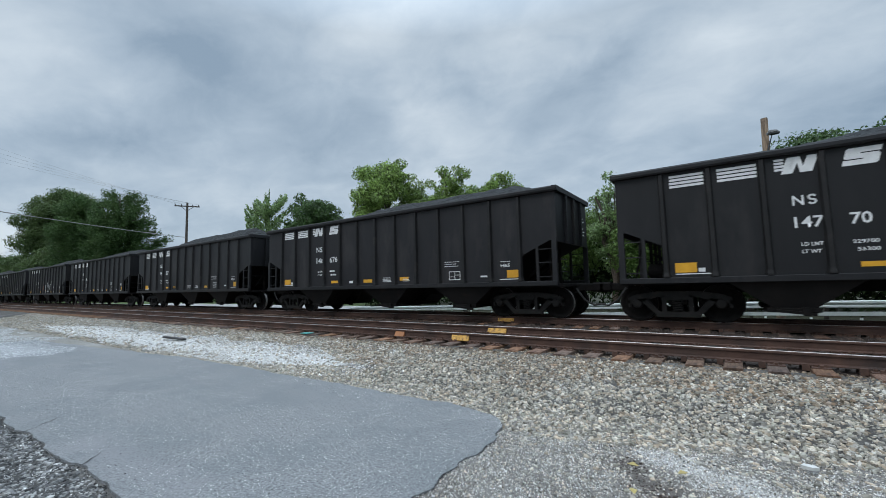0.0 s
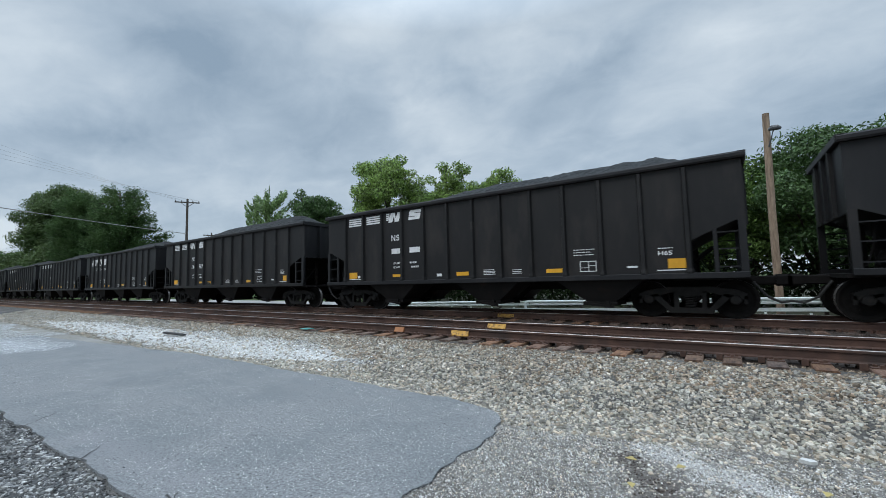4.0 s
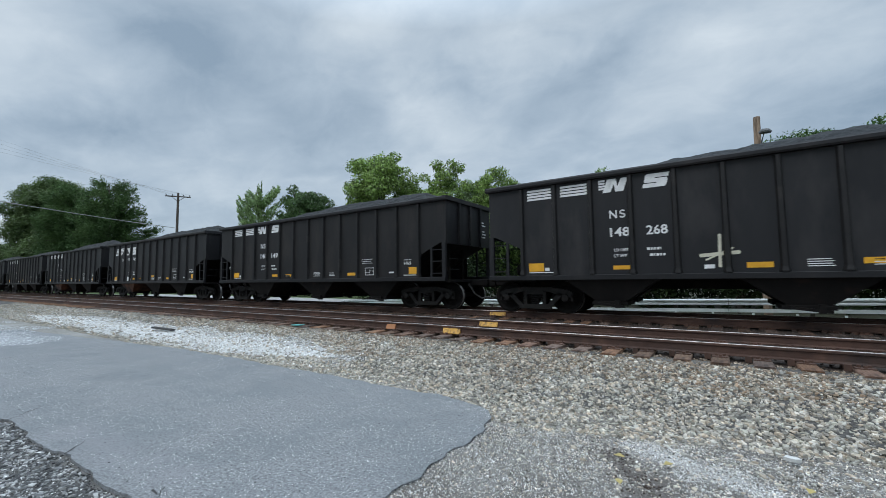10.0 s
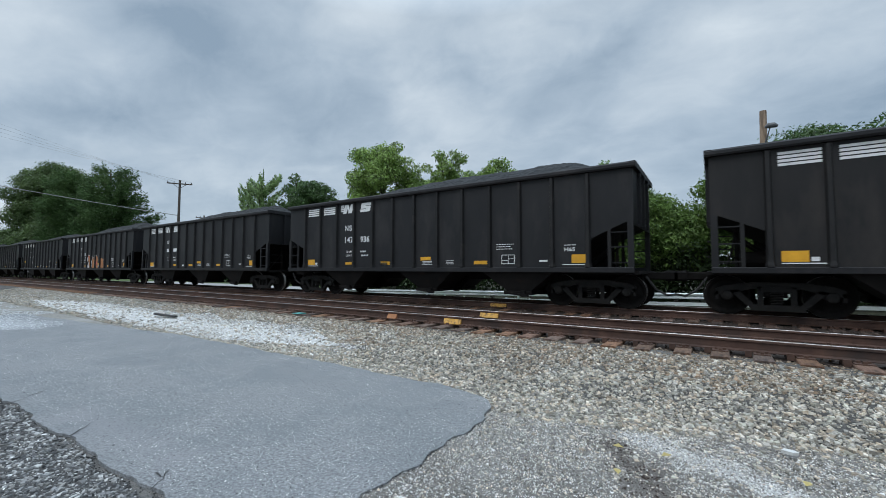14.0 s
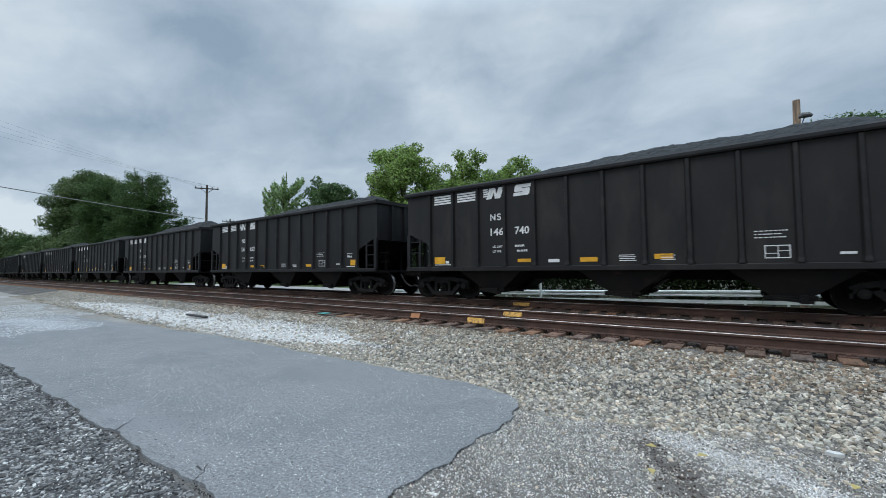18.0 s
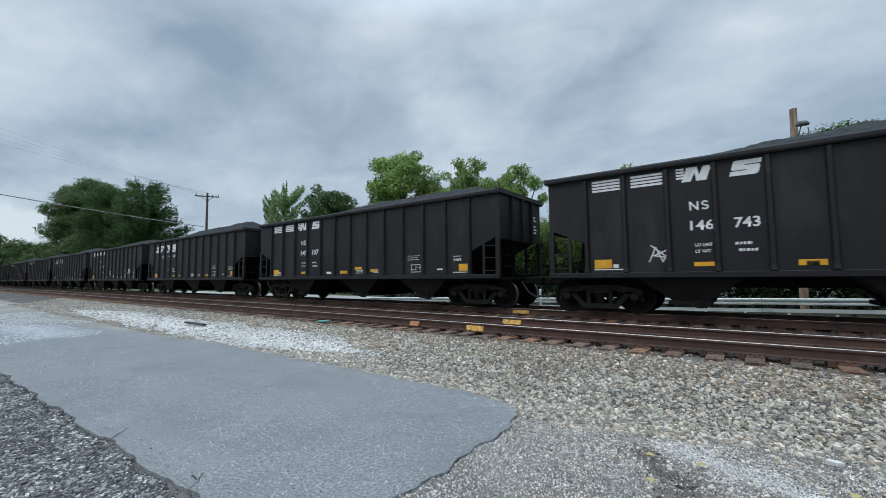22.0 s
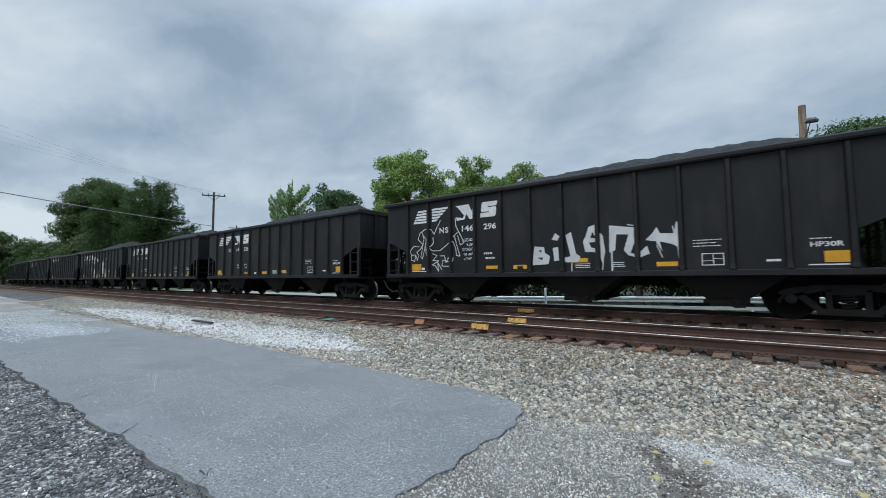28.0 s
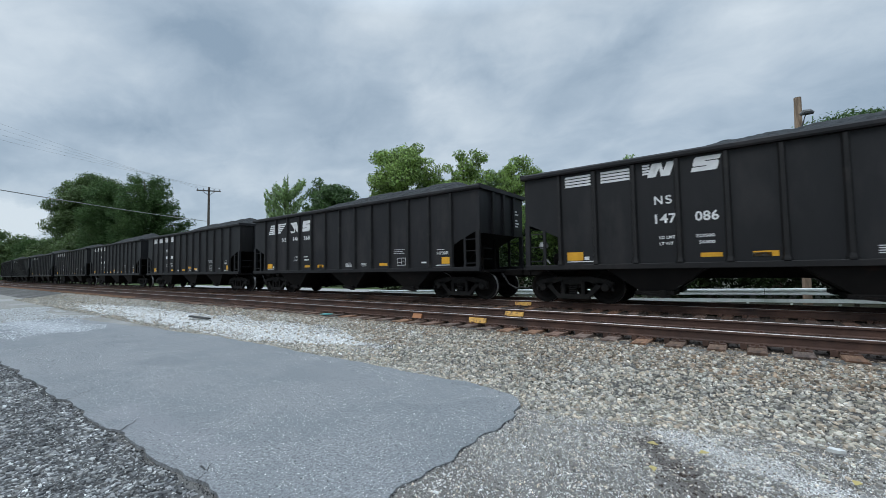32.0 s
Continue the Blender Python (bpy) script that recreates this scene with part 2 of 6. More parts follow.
CAR_BLACK = material("car_black", (0.0055, 0.0055, 0.0062), (0.0112, 0.0107, 0.011), rough=0.58, spec=0.36, scale=1.6, detail=8, bump=0.15, bump_scale=9, spread=0.22, c=(0.026, 0.023, 0.021), c_scale=0.9, c_at=0.62, stretch=(1, 1, 0.35), tones=((1, 1, 1.12), (0.95, 1.0, 1.12), (1.06, 1.0, 0.98), (0.9, 0.95, 1.06), (1.0, 1.02, 1.1)), tone_by="object")
# slightly lighter than the side sheets, with paler patches
CAR_RIB = material("lighter_rib_paint", (0.006, 0.006, 0.0065), (0.0135, 0.0125, 0.0125), rough=0.62, spec=0.34, scale=2.5, detail=8, spread=0.25, c=(0.036, 0.032, 0.029), c_scale=1.5, c_at=0.66)
CAR_FRAME = material("car_underframe", (0.0045, 0.004, 0.004), (0.010, 0.0085, 0.0078), rough=0.8, spec=0.2, scale=3, spread=0.15, c=(0.028, 0.017, 0.012), c_scale=1.3, c_at=0.66)
BAY_STEEL = material("hopper_bay_steel", (0.0055, 0.005, 0.005), (0.0115, 0.0098, 0.009), rough=0.7, spec=0.25, scale=2.0, spread=0.35, c=(0.045, 0.023, 0.015), c_scale=0.8, c_at=0.68)
TRUCK_STEEL = material("dusty_cast_steel", (0.008, 0.0075, 0.007), (0.021, 0.019, 0.017), rough=0.75, spec=0.3, scale=4, spread=0.3, c=(0.05, 0.035, 0.025), c_scale=2.0, c_at=0.66)
RUSTY_STEEL = material("rusted_bare_steel", (0.03, 0.017, 0.012), (0.20, 0.085, 0.045), rough=0.85, scale=1.6, detail=8, c=(0.012, 0.01, 0.009), c_scale=1.1, c_at=0.52)
WHEEL_STEEL = material("wheel_steel", (0.005, 0.0045, 0.0042), (0.011, 0.0095, 0.0085), rough=0.8, spec=0.15, scale=6)
TREAD_STEEL = material("bright_tread", (0.22, 0.21, 0.2), (0.34, 0.33, 0.32), rough=0.4, metal=0.45, scale=12)
COAL = material("coal", (0.002, 0.0025, 0.003), (0.015, 0.0175, 0.019), rough=0.65, spec=0.22, scale=14, detail=10, bump=0.7, bump_scale=14, spread=0.1)
WHITE_PAINT = material("white_car_paint", (0.62, 0.63, 0.63), (0.78, 0.78, 0.78), rough=0.6, scale=5, c=(0.35, 0.35, 0.35), c_scale=3, c_at=0.68)
YELLOW_TAPE = material("yellow_reflector", (0.62, 0.30, 0.012), (0.78, 0.40, 0.02), rough=0.45, scale=5, spread=0.12, c=(0.3, 0.17, 0.03), c_scale=2.5, c_at=0.68)
GREY_SCRAWL = material("grey_spray_paint", (0.52, 0.53, 0.54), (0.70, 0.70, 0.70), rough=0.7, scale=3)
ORANGE_SPRAY = material("orange_spray_paint", (0.30, 0.12, 0.05), (0.40, 0.18, 0.075), rough=0.7, scale=1.5)
RED_SPRAY = material("red_spray_paint", (0.52, 0.10, 0.09), (0.62, 0.16, 0.14), rough=0.7, scale=1.5)
BLUE_SPRAY = material("blue_spray_paint", (0.05, 0.17, 0.26), (0.08, 0.24, 0.34), rough=0.7, scale=1.5)
CREAM_SPRAY = material("cream_spray_paint", (0.46, 0.44, 0.34), (0.66, 0.64, 0.52), rough=0.7, scale=1.2, c=(0.3, 0.3, 0.28), c_scale=2, c_at=0.62)
RAIL_RUST = material("rail_rust", (0.052, 0.026, 0.019), (0.105, 0.055, 0.038), rough=0.8, scale=3, bump=0.3, bump_scale=60, c=(0.036, 0.024, 0.02), c_scale=0.7, c_at=0.55)
RAIL_HEAD = material("rail_head_bright", (0.42, 0.40, 0.39), (0.58, 0.55, 0.53), rough=0.34, metal=0.85, scale=8, stretch=(0.1, 1, 1))
TIE_WOOD = material("tie_wood", (0.085, 0.055, 0.042), (0.24, 0.165, 0.13), rough=0.9, scale=7, bump=0.8, bump_scale=25, spread=0.25, stretch=(5, 0.6, 3), c=(0.05, 0.038, 0.032), c_scale=1.5, c_at=0.58, tones=((1, 1, 1), (1.25, 0.98, 0.72), (0.62, 0.64, 0.66), (1.1, 0.95, 0.85), (0.8, 0.72, 0.62)), tone_by="object")
PLATE_RUST = material("plate_rust", (0.05, 0.028, 0.02), (0.11, 0.058, 0.04), rough=0.85, scale=9, bump=0.3, spread=0.3)
YELLOW_MARK = material("yellow_track_paint", (0.46, 0.24, 0.04), (0.66, 0.38, 0.10), rough=0.8, scale=12, c=(0.13, 0.075, 0.045), c_scale=14, c_at=0.56)
ROAD = material("pale_road", (0.30, 0.30, 0.30), (0.42, 0.42, 0.41), rough=0.9, scale=4)
VALVE_GREY = material("pale_grey_casting", (0.4, 0.41, 0.42), (0.6, 0.6, 0.6), rough=0.5, scale=9)
BLUE_MARK = material("blue_plastic", (0.05, 0.26, 0.25), (0.10, 0.36, 0.34), rough=0.5, scale=9)
STONE = material("ballast_stone", (0.312, 0.290, 0.255), (0.595, 0.555, 0.495), rough=0.9, spec=0.25, scale=9, island=0.32, bump=0.5, bump_scale=60, tones=((1, 1, 1), (0.88, 0.91, 0.86), (1.06, 1.0, 0.90), (0.70, 0.72, 0.73), (1.18, 1.16, 1.12), (1.0, 0.9, 0.79), (0.9, 0.93, 0.92), (0.52, 0.52, 0.5)))
STONE_FINE = material("fine_gravel_stone", (0.32, 0.30, 0.278), (0.66, 0.63, 0.59), rough=0.9, spec=0.3, scale=9, island=0.8, tones=((1, 1, 1), (0.88, 0.91, 0.86), (1.06, 1.0, 0.90), (0.70, 0.72, 0.73), (1.18, 1.16, 1.12), (1.0, 0.9, 0.79), (0.9, 0.93, 0.92), (0.52, 0.52, 0.5)))
STONE_DUST = material("bluish_dust_stone", (0.54, 0.56, 0.575), (0.70, 0.72, 0.735), rough=0.95, spec=0.2, scale=5, island=0.25)
STONE_PALE = material("dusty_pale_stone", (0.66, 0.655, 0.64), (0.86, 0.855, 0.84), rough=0.85, scale=5, island=0.25)
YARD = material("dusty_yard_ground", (0.15, 0.145, 0.13), (0.34, 0.33, 0.305), rough=0.95, spec=0.2, scale=14, detail=9, bump=0.8, bump_scale=24, c=(0.38, 0.38, 0.37), c_scale=0.22, c_at=0.58)
STONE_BROWN = material("brown_stone", (0.215, 0.17, 0.132), (0.41, 0.338, 0.27), rough=0.9, spec=0.3, scale=9, island=0.35, tones=((1, 1, 1), (0.88, 0.91, 0.86), (1.06, 1.0, 0.90), (0.70, 0.72, 0.73), (1.18, 1.16, 1.12), (1.0, 0.9, 0.79), (0.9, 0.93, 0.92), (0.52, 0.52, 0.5)))
STONE_BLACK = material("tar_stained_stone", (0.035, 0.036, 0.037), (0.085, 0.085, 0.083), rough=0.9, scale=5, island=0.6)
STONE_DARK = material("dark_stone", (0.12, 0.122, 0.122), (0.33, 0.33, 0.325), rough=0.85, spec=0.35, scale=5, island=0.55, tones=((1, 1, 1), (0.7, 0.71, 0.73), (1.35, 1.35, 1.33), (0.5, 0.5, 0.52), (0.9, 0.88, 0.84), (1.7, 1.7, 1.68), (0.62, 0.62, 0.63)))
# soil darkened to stand for the shade beyond the guardrail
SOIL = material("shade_dark_soil", (0.02, 0.022, 0.012), (0.045, 0.05, 0.025), rough=0.95, scale=4, bump=0.8, bump_scale=20)
STONE_RUSTY = material("rusty_ballast", (0.04, 0.03, 0.025), (0.085, 0.064, 0.052), rough=0.9, scale=9, island=0.4)
# base under the loose stones, darkened to paint the shade in their gaps
GRAVEL = material("gap_shade_gravel", (0.025, 0.023, 0.021), (0.11, 0.104, 0.095), rough=0.9, scale=30, detail=10, bump=1.0, bump_scale=34, c=(0.15, 0.148, 0.14), c_scale=0.5, c_at=0.60, patches=(((-27.0, -2.42), (-6.2, -2.35), 0.6, 0.5, (0.58, 0.58, 0.57), 0.9),))
FINE_BED = material("fine_gravel_ground", (0.05, 0.047, 0.044), (0.33, 0.312, 0.29), rough=0.95, spec=0.2, scale=95, detail=6, bump=1.0, bump_scale=80, c=(0.30, 0.295, 0.28), c_scale=0.8, c_at=0.56, c_much=0.5, patches=(((-14.0, -7.3), (-2.3, -7.15), 0.75, 0.14, (0.06, 0.061, 0.062), 0.85), ((-0.25, -3.50), (1.1, -4.05), 0.08, 0.22, (0.56, 0.56, 0.56), 0.6), ((-0.35, -3.85), (0.15, -4.5), 0.12, 0.30, (0.085, 0.068, 0.06), 0.6), ((-27.0, -2.42), (-6.2, -2.55), 0.6, 0.45, (0.5, 0.5, 0.495), 0.85)))
BED = material("rusty_track_bed", (0.024, 0.017, 0.014), (0.06, 0.043, 0.034), rough=0.95, scale=22, detail=9, bump=1.0, bump_scale=22)
ASPHALT = material("worn_asphalt", (0.125, 0.130, 0.134), (0.365, 0.377, 0.387), rough=0.88, spec=0.3, scale=46.0, detail=9, bump=1.0, bump_scale=70, c=(0.18, 0.198, 0.208), c_scale=1.1, c_at=0.52, c_much=0.5, patches=(((-5.2, -6.2), (-3.2, -6.05), 0.12, 0.25, (0.28, 0.28, 0.295), 0.5), ((-19.0, -5.4), (-14.8, -4.9), 0.5, 0.5, (0.42, 0.435, 0.45), 0.6)))
TAR = material("dark_tar_edge", (0.035, 0.036, 0.038), (0.07, 0.07, 0.07), rough=0.9, scale=9, bump=0.8, bump_scale=40)
GRASS = material("grass_ground", (0.045, 0.085, 0.022), (0.09, 0.13, 0.045), rough=0.95, scale=3, bump=0.8, bump_scale=20)
GUARD_STEEL = material("galvanised_steel", (0.74, 0.80, 0.79), (0.86, 0.90, 0.89), rough=0.5, metal=0.0, scale=3, c=(0.56, 0.65, 0.62), c_scale=1.2, c_at=0.64)
POLE_WOOD = material("weathered_pole", (0.21, 0.15, 0.105), (0.42, 0.31, 0.22), rough=0.9, scale=5, stretch=(4, 4, 0.5), bump=0.5, bump_scale=20, c=(0.12, 0.09, 0.07), c_scale=1.0, c_at=0.6)
POLE_DARK = material("dark_pole", (0.055, 0.045, 0.04), (0.11, 0.09, 0.075), rough=0.9, scale=5, stretch=(4, 4, 0.5), bump=0.4)
CABLE = material("cable_grey", (0.25, 0.25, 0.24), (0.34, 0.34, 0.33), rough=0.6, scale=4)
LAMP_GREY = material("lamp_grey", (0.09, 0.095, 0.10), (0.15, 0.155, 0.16), rough=0.5, metal=0.3, scale=6)
BARK = material("bark", (0.05, 0.04, 0.03), (0.12, 0.095, 0.075), rough=0.95, scale=8, bump=0.8, bump_scale=16)
LEAF_MAPLE = material("maple_leaf", (0.125, 0.215, 0.042), (0.29, 0.405, 0.115), rough=0.5, scale=0.5, island=0.75, translucent=0.35)
LEAF_OAK = material("olive_leaf", (0.07, 0.12, 0.037), (0.125, 0.185, 0.065), rough=0.6, scale=0.35, island=0.4, translucent=0.28)
LEAF_DARK = material("dark_leaf", (0.045, 0.095, 0.026), (0.09, 0.165, 0.05), rough=0.55, scale=0.5, island=0.5, translucent=0.25)
LEAF_BUSH = material("bush_leaf", (0.075, 0.14, 0.03), (0.16, 0.245, 0.065), rough=0.6, spec=0.3, scale=0.6, island=0.55, translucent=0.3)
LEAF_LIGHT = material("light_leaf", (0.17, 0.265, 0.095), (0.29, 0.395, 0.185), rough=0.5, scale=0.5, island=0.5, translucent=0.4)
NEEDLES = material("pine_needles", (0.055, 0.105, 0.038), (0.10, 0.165, 0.058), rough=0.7, spec=0.3, scale=0.4, island=0.4, translucent=0.25)
# leaf green darkened to carry the shade below the trees
SHADE_LEAF = material("shade_dark_leaf", (0.008, 0.016, 0.006), (0.022, 0.036, 0.013), rough=0.85, spec=0.1, scale=0.6, island=0.5, translucent=0.15)
PALE_STONE = material("pale_stone", (0.5, 0.5, 0.48), (0.66, 0.66, 0.64), rough=0.8, scale=20)
DRY_LEAF = material("dry_leaf", (0.38, 0.30, 0.10), (0.5, 0.42, 0.18), rough=0.8, scale=20)
BLACK_RUBBER = material("black_rubber", (0.018, 0.018, 0.018), (0.04, 0.04, 0.038), rough=0.7, scale=8)


# ---- mesh building ----
class Shape:
    """Collects vertices and faces of one mesh."""

    def __init__(self):
        self.v, self.f = [], []

    def add(self, verts, faces):
        base = len(self.v)
        self.v += [tuple(p) for p in verts]
        self.f += [tuple(base + i for i in face) for face in faces]
        return self

    def prism(self, pts, a, b, axis="y"):
        """Extrudes an outline between a and b along an axis; pts are the two other coordinates."""
        put = {"x": lambda p, h: (h, p[0], p[1]), "y": lambda p, h: (p[0], h, p[1]), "z": lambda p, h: (p[0], p[1], h)}[axis]
        n = len(pts)
        verts = [put(p, a) for p in pts] + [put(p, b) for p in pts]
        faces = [tuple(range(n - 1, -1, -1)), tuple(range(n, 2 * n))] + [(i, (i + 1) % n, n + (i + 1) % n, n + i) for i in range(n)]
        return self.add(verts, faces)

    def box(self, x0, x1, y0, y1, z0, z1, c=0.0):
        """A box; c chamfers its edges along x."""
        if c <= 0:
            return self.prism([(x0, z0), (x1, z0), (x1, z1), (x0, z1)], y0, y1)
        pts = [(y0 + c, z0), (y1 - c, z0), (y1, z0 + c), (y1, z1 - c), (y1 - c, z1), (y0 + c, z1), (y0, z1 - c), (y0, z0 + c)]
        return self.prism(pts, x0, x1, "x")

    def bar(self, p, q, w, h=None):
        """A square bar from p to q."""
        p, q, h = Vector(p), Vector(q), h or w
        d = (q - p).normalized()
        side = d.cross(Vector((0, 0, 1)) if abs(d.z) < 0.95 else Vector((0, 1, 0))).normalized()
        up = side.cross(d)
        ring = [side * sx * w / 2 + up * sz * h / 2 for sx, sz in ((-1, -1), (1, -1), (1, 1), (-1, 1))]
        return self.add([p + r for r in ring] + [q + r for r in ring], [(3, 2, 1, 0), (4, 5, 6, 7)] + [(i, (i + 1) % 4, 4 + (i + 1) % 4, 4 + i) for i in range(4)])

    def tube(self, pts, radii, n=8):
        """A tapering tube through the points."""
        pts = [Vector(p) for p in pts]
        rings = []
        for i, p in enumerate(pts):
            d = (pts[min(i + 1, len(pts) - 1)] - pts[max(i - 1, 0)]).normalized()
            side = d.cross(Vector((0, 0, 1)) if abs(d.z) < 0.9 else Vector((1, 0, 0))).normalized()
            up = side.cross(d)
            rings.append([p + (side * math.cos(2 * math.pi * k / n) + up * math.sin(2 * math.pi * k / n)) * radii[i] for k in range(n)])
        verts = [v for r in rings for v in r]
        faces = [(i * n + k, i * n + (k + 1) % n, (i + 1) * n + (k + 1) % n, (i + 1) * n + k) for i in range(len(pts) - 1) for k in range(n)]
        faces += [tuple(range(n - 1, -1, -1)), tuple(range((len(pts) - 1) * n, len(pts) * n))]
        return self.add(verts, faces)

    def lathe(self, profile, n=24, centre=(0, 0, 0)):
        """Turns a profile of (radius, y) round the y axis through the centre."""
        cx, cy, cz = centre
        verts = [(cx + r * math.sin(2 * math.pi * k / n), cy + y, cz + r * math.cos(2 * math.pi * k / n)) for r, y in profile for k in range(n)]
        m = len(profile)
        faces = [(i * n + k, (i + 1) * n + k, (i + 1) * n + (k + 1) % n, i * n + (k + 1) % n) for i in range(m - 1) for k in range(n)]
        faces += [tuple(range(n)), tuple(range(m * n - 1, (m - 1) * n - 1, -1))]
        return self.add(verts, faces)

    def mesh(self, name, mat, smooth=False):
        me = bpy.data.meshes.new(name)
        me.from_pydata(self.v, [], self.f)
        me.materials.append(mat)
        if smooth:
            me.polygons.foreach_set("use_smooth", [True] * len(me.polygons))
        me.update()
        return me


def part(name, shape, mat, parent, label="", at=None, smooth=False):
    """One mesh object under a thing or a part. shape: a Shape or a ready mesh."""
    me = shape if isinstance(shape, bpy.types.Mesh) else shape.mesh(name, mat, smooth)
    ob = new(name, me)
    ob.parent = parent
    if at is not None:
        ob.matrix_basis = at
    if label:
        ob["label"] = label
    return ob


def thing(name, shape, mat, label, category, group="", kind="", at=None, smooth=False):
    me = shape if isinstance(shape, bpy.types.Mesh) or shape is None else shape.mesh(name, mat, smooth)
    ob = new(name, me)
    if at is not None:
        ob.matrix_basis = at
    return tagged(ob, label, category, group, kind)


def mesh_from(name, verts, faces, mat):
    """Large meshes from arrays."""
    me = bpy.data.meshes.new(name)
    me.from_pydata(verts.tolist() if hasattr(verts, "tolist") else verts, [], faces.tolist() if hasattr(faces, "tolist") else faces)
    me.materials.append(mat)
    me.update()
    return me


# ---- the line of the tracks: straight past the camera, bending away far off ----
BEND_AT, BEND_R, BEND_MAX = -90.0, 400.0, 1.0
NEAR_Y, FAR_Y = 0.7525, 4.95
TIE_TOP = -0.185


def on_line(x, y0=FAR_Y):
    """Place and turn (radians) at x metres along the line whose straight part lies at y0."""
    if x >= BEND_AT:
        return x, y0, 0.0
    u = (BEND_AT - x) / BEND_R
    a = min(u, BEND_MAX)
    r = BEND_R + FAR_Y - y0
    px, py = BEND_AT - r * math.sin(a), y0 + r * (1 - math.cos(a))
    if u > BEND_MAX:
        rest = (u - BEND_MAX) * BEND_R
        px, py = px - rest * math.cos(a), py + rest * math.sin(a)
    return px, py, -a


def sweep(shape, outline, y0, xs):
    """Sweeps an outline of (across, height) along the line."""
    n, rings = len(outline), []
    for x in xs:
        px, py, a = on_line(x, y0)
        for oy, oz in outline:
            rings.append((px - math.sin(a) * oy, py + math.cos(a) * oy, oz))
    faces = [(i * n + k, i * n + (k + 1) % n, (i + 1) * n + (k + 1) % n, (i + 1) * n + k) for i in range(len(xs) - 1) for k in range(n)]
    faces += [tuple(range(n - 1, -1, -1)), tuple(range((len(xs) - 1) * n, len(xs) * n))]
    return shape.add(rings, faces)


LINE_XS = [-240 + 6 * i for i in range(25)] + [-90 + 10 * i for i in range(1, 10)] + [0, 10, 30, 60]


# ---- ground and tracks ----
def spaced(spans):
    out = []
    for a, b, step in spans:
        out += list(np.arange(a, b, step))
    return out + [spans[-1][1]]


def asphalt_top(x):
    """The strip's edge towards the tracks, rounding off at the corner and fading out far off."""
    return -3.15 - 0.26 * max(0.0, 1 - abs(x + 1.75) / 0.95) ** 1.6 + 0.025 * math.sin(2.3 * x) + 0.015 * math.sin(9 * x) - max(0.0, -9.5 - x) * 0.10


def asphalt_side(y):
    """The strip's end nearest the camera."""
    return -1.56 + 0.022 * math.sin(7.1 * y) + 0.016 * math.sin(17.3 * y + 1) - 0.17 * max(0.0, (y + 3.95) / 0.5) ** 1.5


def asphalt_front(x):
    return -6.38 + 0.03 * min(0.0, x + 3) + 0.025 * math.sin(4 * x) + 0.015 * math.sin(11 * x)


def asphalt_edge(x, y):
    """True on the worn asphalt strip in front of the camera."""
    return -19 < x < asphalt_side(y) and asphalt_front(x) < y < asphalt_top(x)


def ground_z(x, y):
    far = min(1.0, max(0.0, (y - 4) / 5))
    swell = 0.02 * noise.noise((x * 0.35, y * 0.35, 0)) + 0.008 * noise.noise((x * 1.7, y * 1.7, 3))
    return -0.5 + 0.12 * far + swell


gx = spaced([(-1600, -200, 200), (-200, -40, 20), (-40, -14, 2), (-14, 6, 0.25), (6, 30, 3), (30, 200, 20), (200, 1600, 200)])
gy = spaced([(-1600, -100, 250), (-100, -12, 11), (-12, -2, 0.25), (-2, 14, 1.0), (14, 60, 6), (60, 200, 20), (200, 1800, 200)])
gverts = [(x, y, ground_z(x, y)) for y in gy for x in gx]
nx = len(gx)
gfaces = [(j * nx + i, j * nx + i + 1, (j + 1) * nx + i + 1, (j + 1) * nx + i) for j in range(len(gy) - 1) for i in range(nx - 1)]
ground_mesh = mesh_from("ground", gverts, gfaces, GRAVEL)
ground_mesh.materials.append(GRASS)
ground_mesh.materials.append(SOIL)
ground_mesh.materials.append(YARD)
ground_mesh.materials.append(FINE_BED)
for p in ground_mesh.polygons:
    cx, cy, _ = p.center
    # ground beyond the guardrail takes the soil with shade in its colour
    if cy > 8 and cx > -22 and cy < 60:
        p.material_index = 2
    elif cy > 10.5 or cy < -40 or cx < -70:
        p.material_index = 1
    elif cx < -14 or cx > 40:
        p.material_index = 3
    elif cy < -2.4:
        p.material_index = 4
thing("ground", ground_mesh, GRAVEL, "grey gravel ground with pale patches and grass beyond the tracks", "ground", kind="structure")

s = sweep(Shape(), [(-3.7, -0.56), (-3.3, -0.48), (-2.3, -0.345), (-1.5, -0.222), (-1.2, -0.215), (-1.1, -0.5)], NEAR_Y, LINE_XS)
thing("ballast_shoulder", s, GRAVEL, "sloping shoulder of grey crushed-stone ballast beside the track", "ballast", kind="structure")
s = sweep(Shape(), [(-1.25, -0.5), (-1.22, -0.275), (-0.92, -0.265), (-0.6, -0.225), (1.3, -0.21), (2.1, -0.25), (2.9, -0.21), (5.9, -0.21), (7.6, -0.55)], NEAR_Y, LINE_XS)
thing("track_bed", s, BED, "dark rusty ballast bed under both tracks", "track bed", kind="structure")

# the asphalt strip, cut to an uneven outline
outline = []
edge = random.Random(5)
for i in range(200):
    x = -19 + 17.4 * i / 199
    outline.append((x, asphalt_front(x) + edge.uniform(-0.02, 0.02)))
for i in range(70):
    y = -6.36 + 2.90 * i / 69
    outline.append((asphalt_side(y) + edge.uniform(-0.010, 0.010), y))
for i in range(180):
    x = -1.80 - 17.2 * i / 179
    outline.append((x, asphalt_top(x) + edge.uniform(-0.015, 0.015)))
bm = bmesh.new()
face = bm.faces.new([bm.verts.new((x, y, -0.474)) for x, y in outline])
low = bmesh.ops.extrude_face_region(bm, geom=[face])
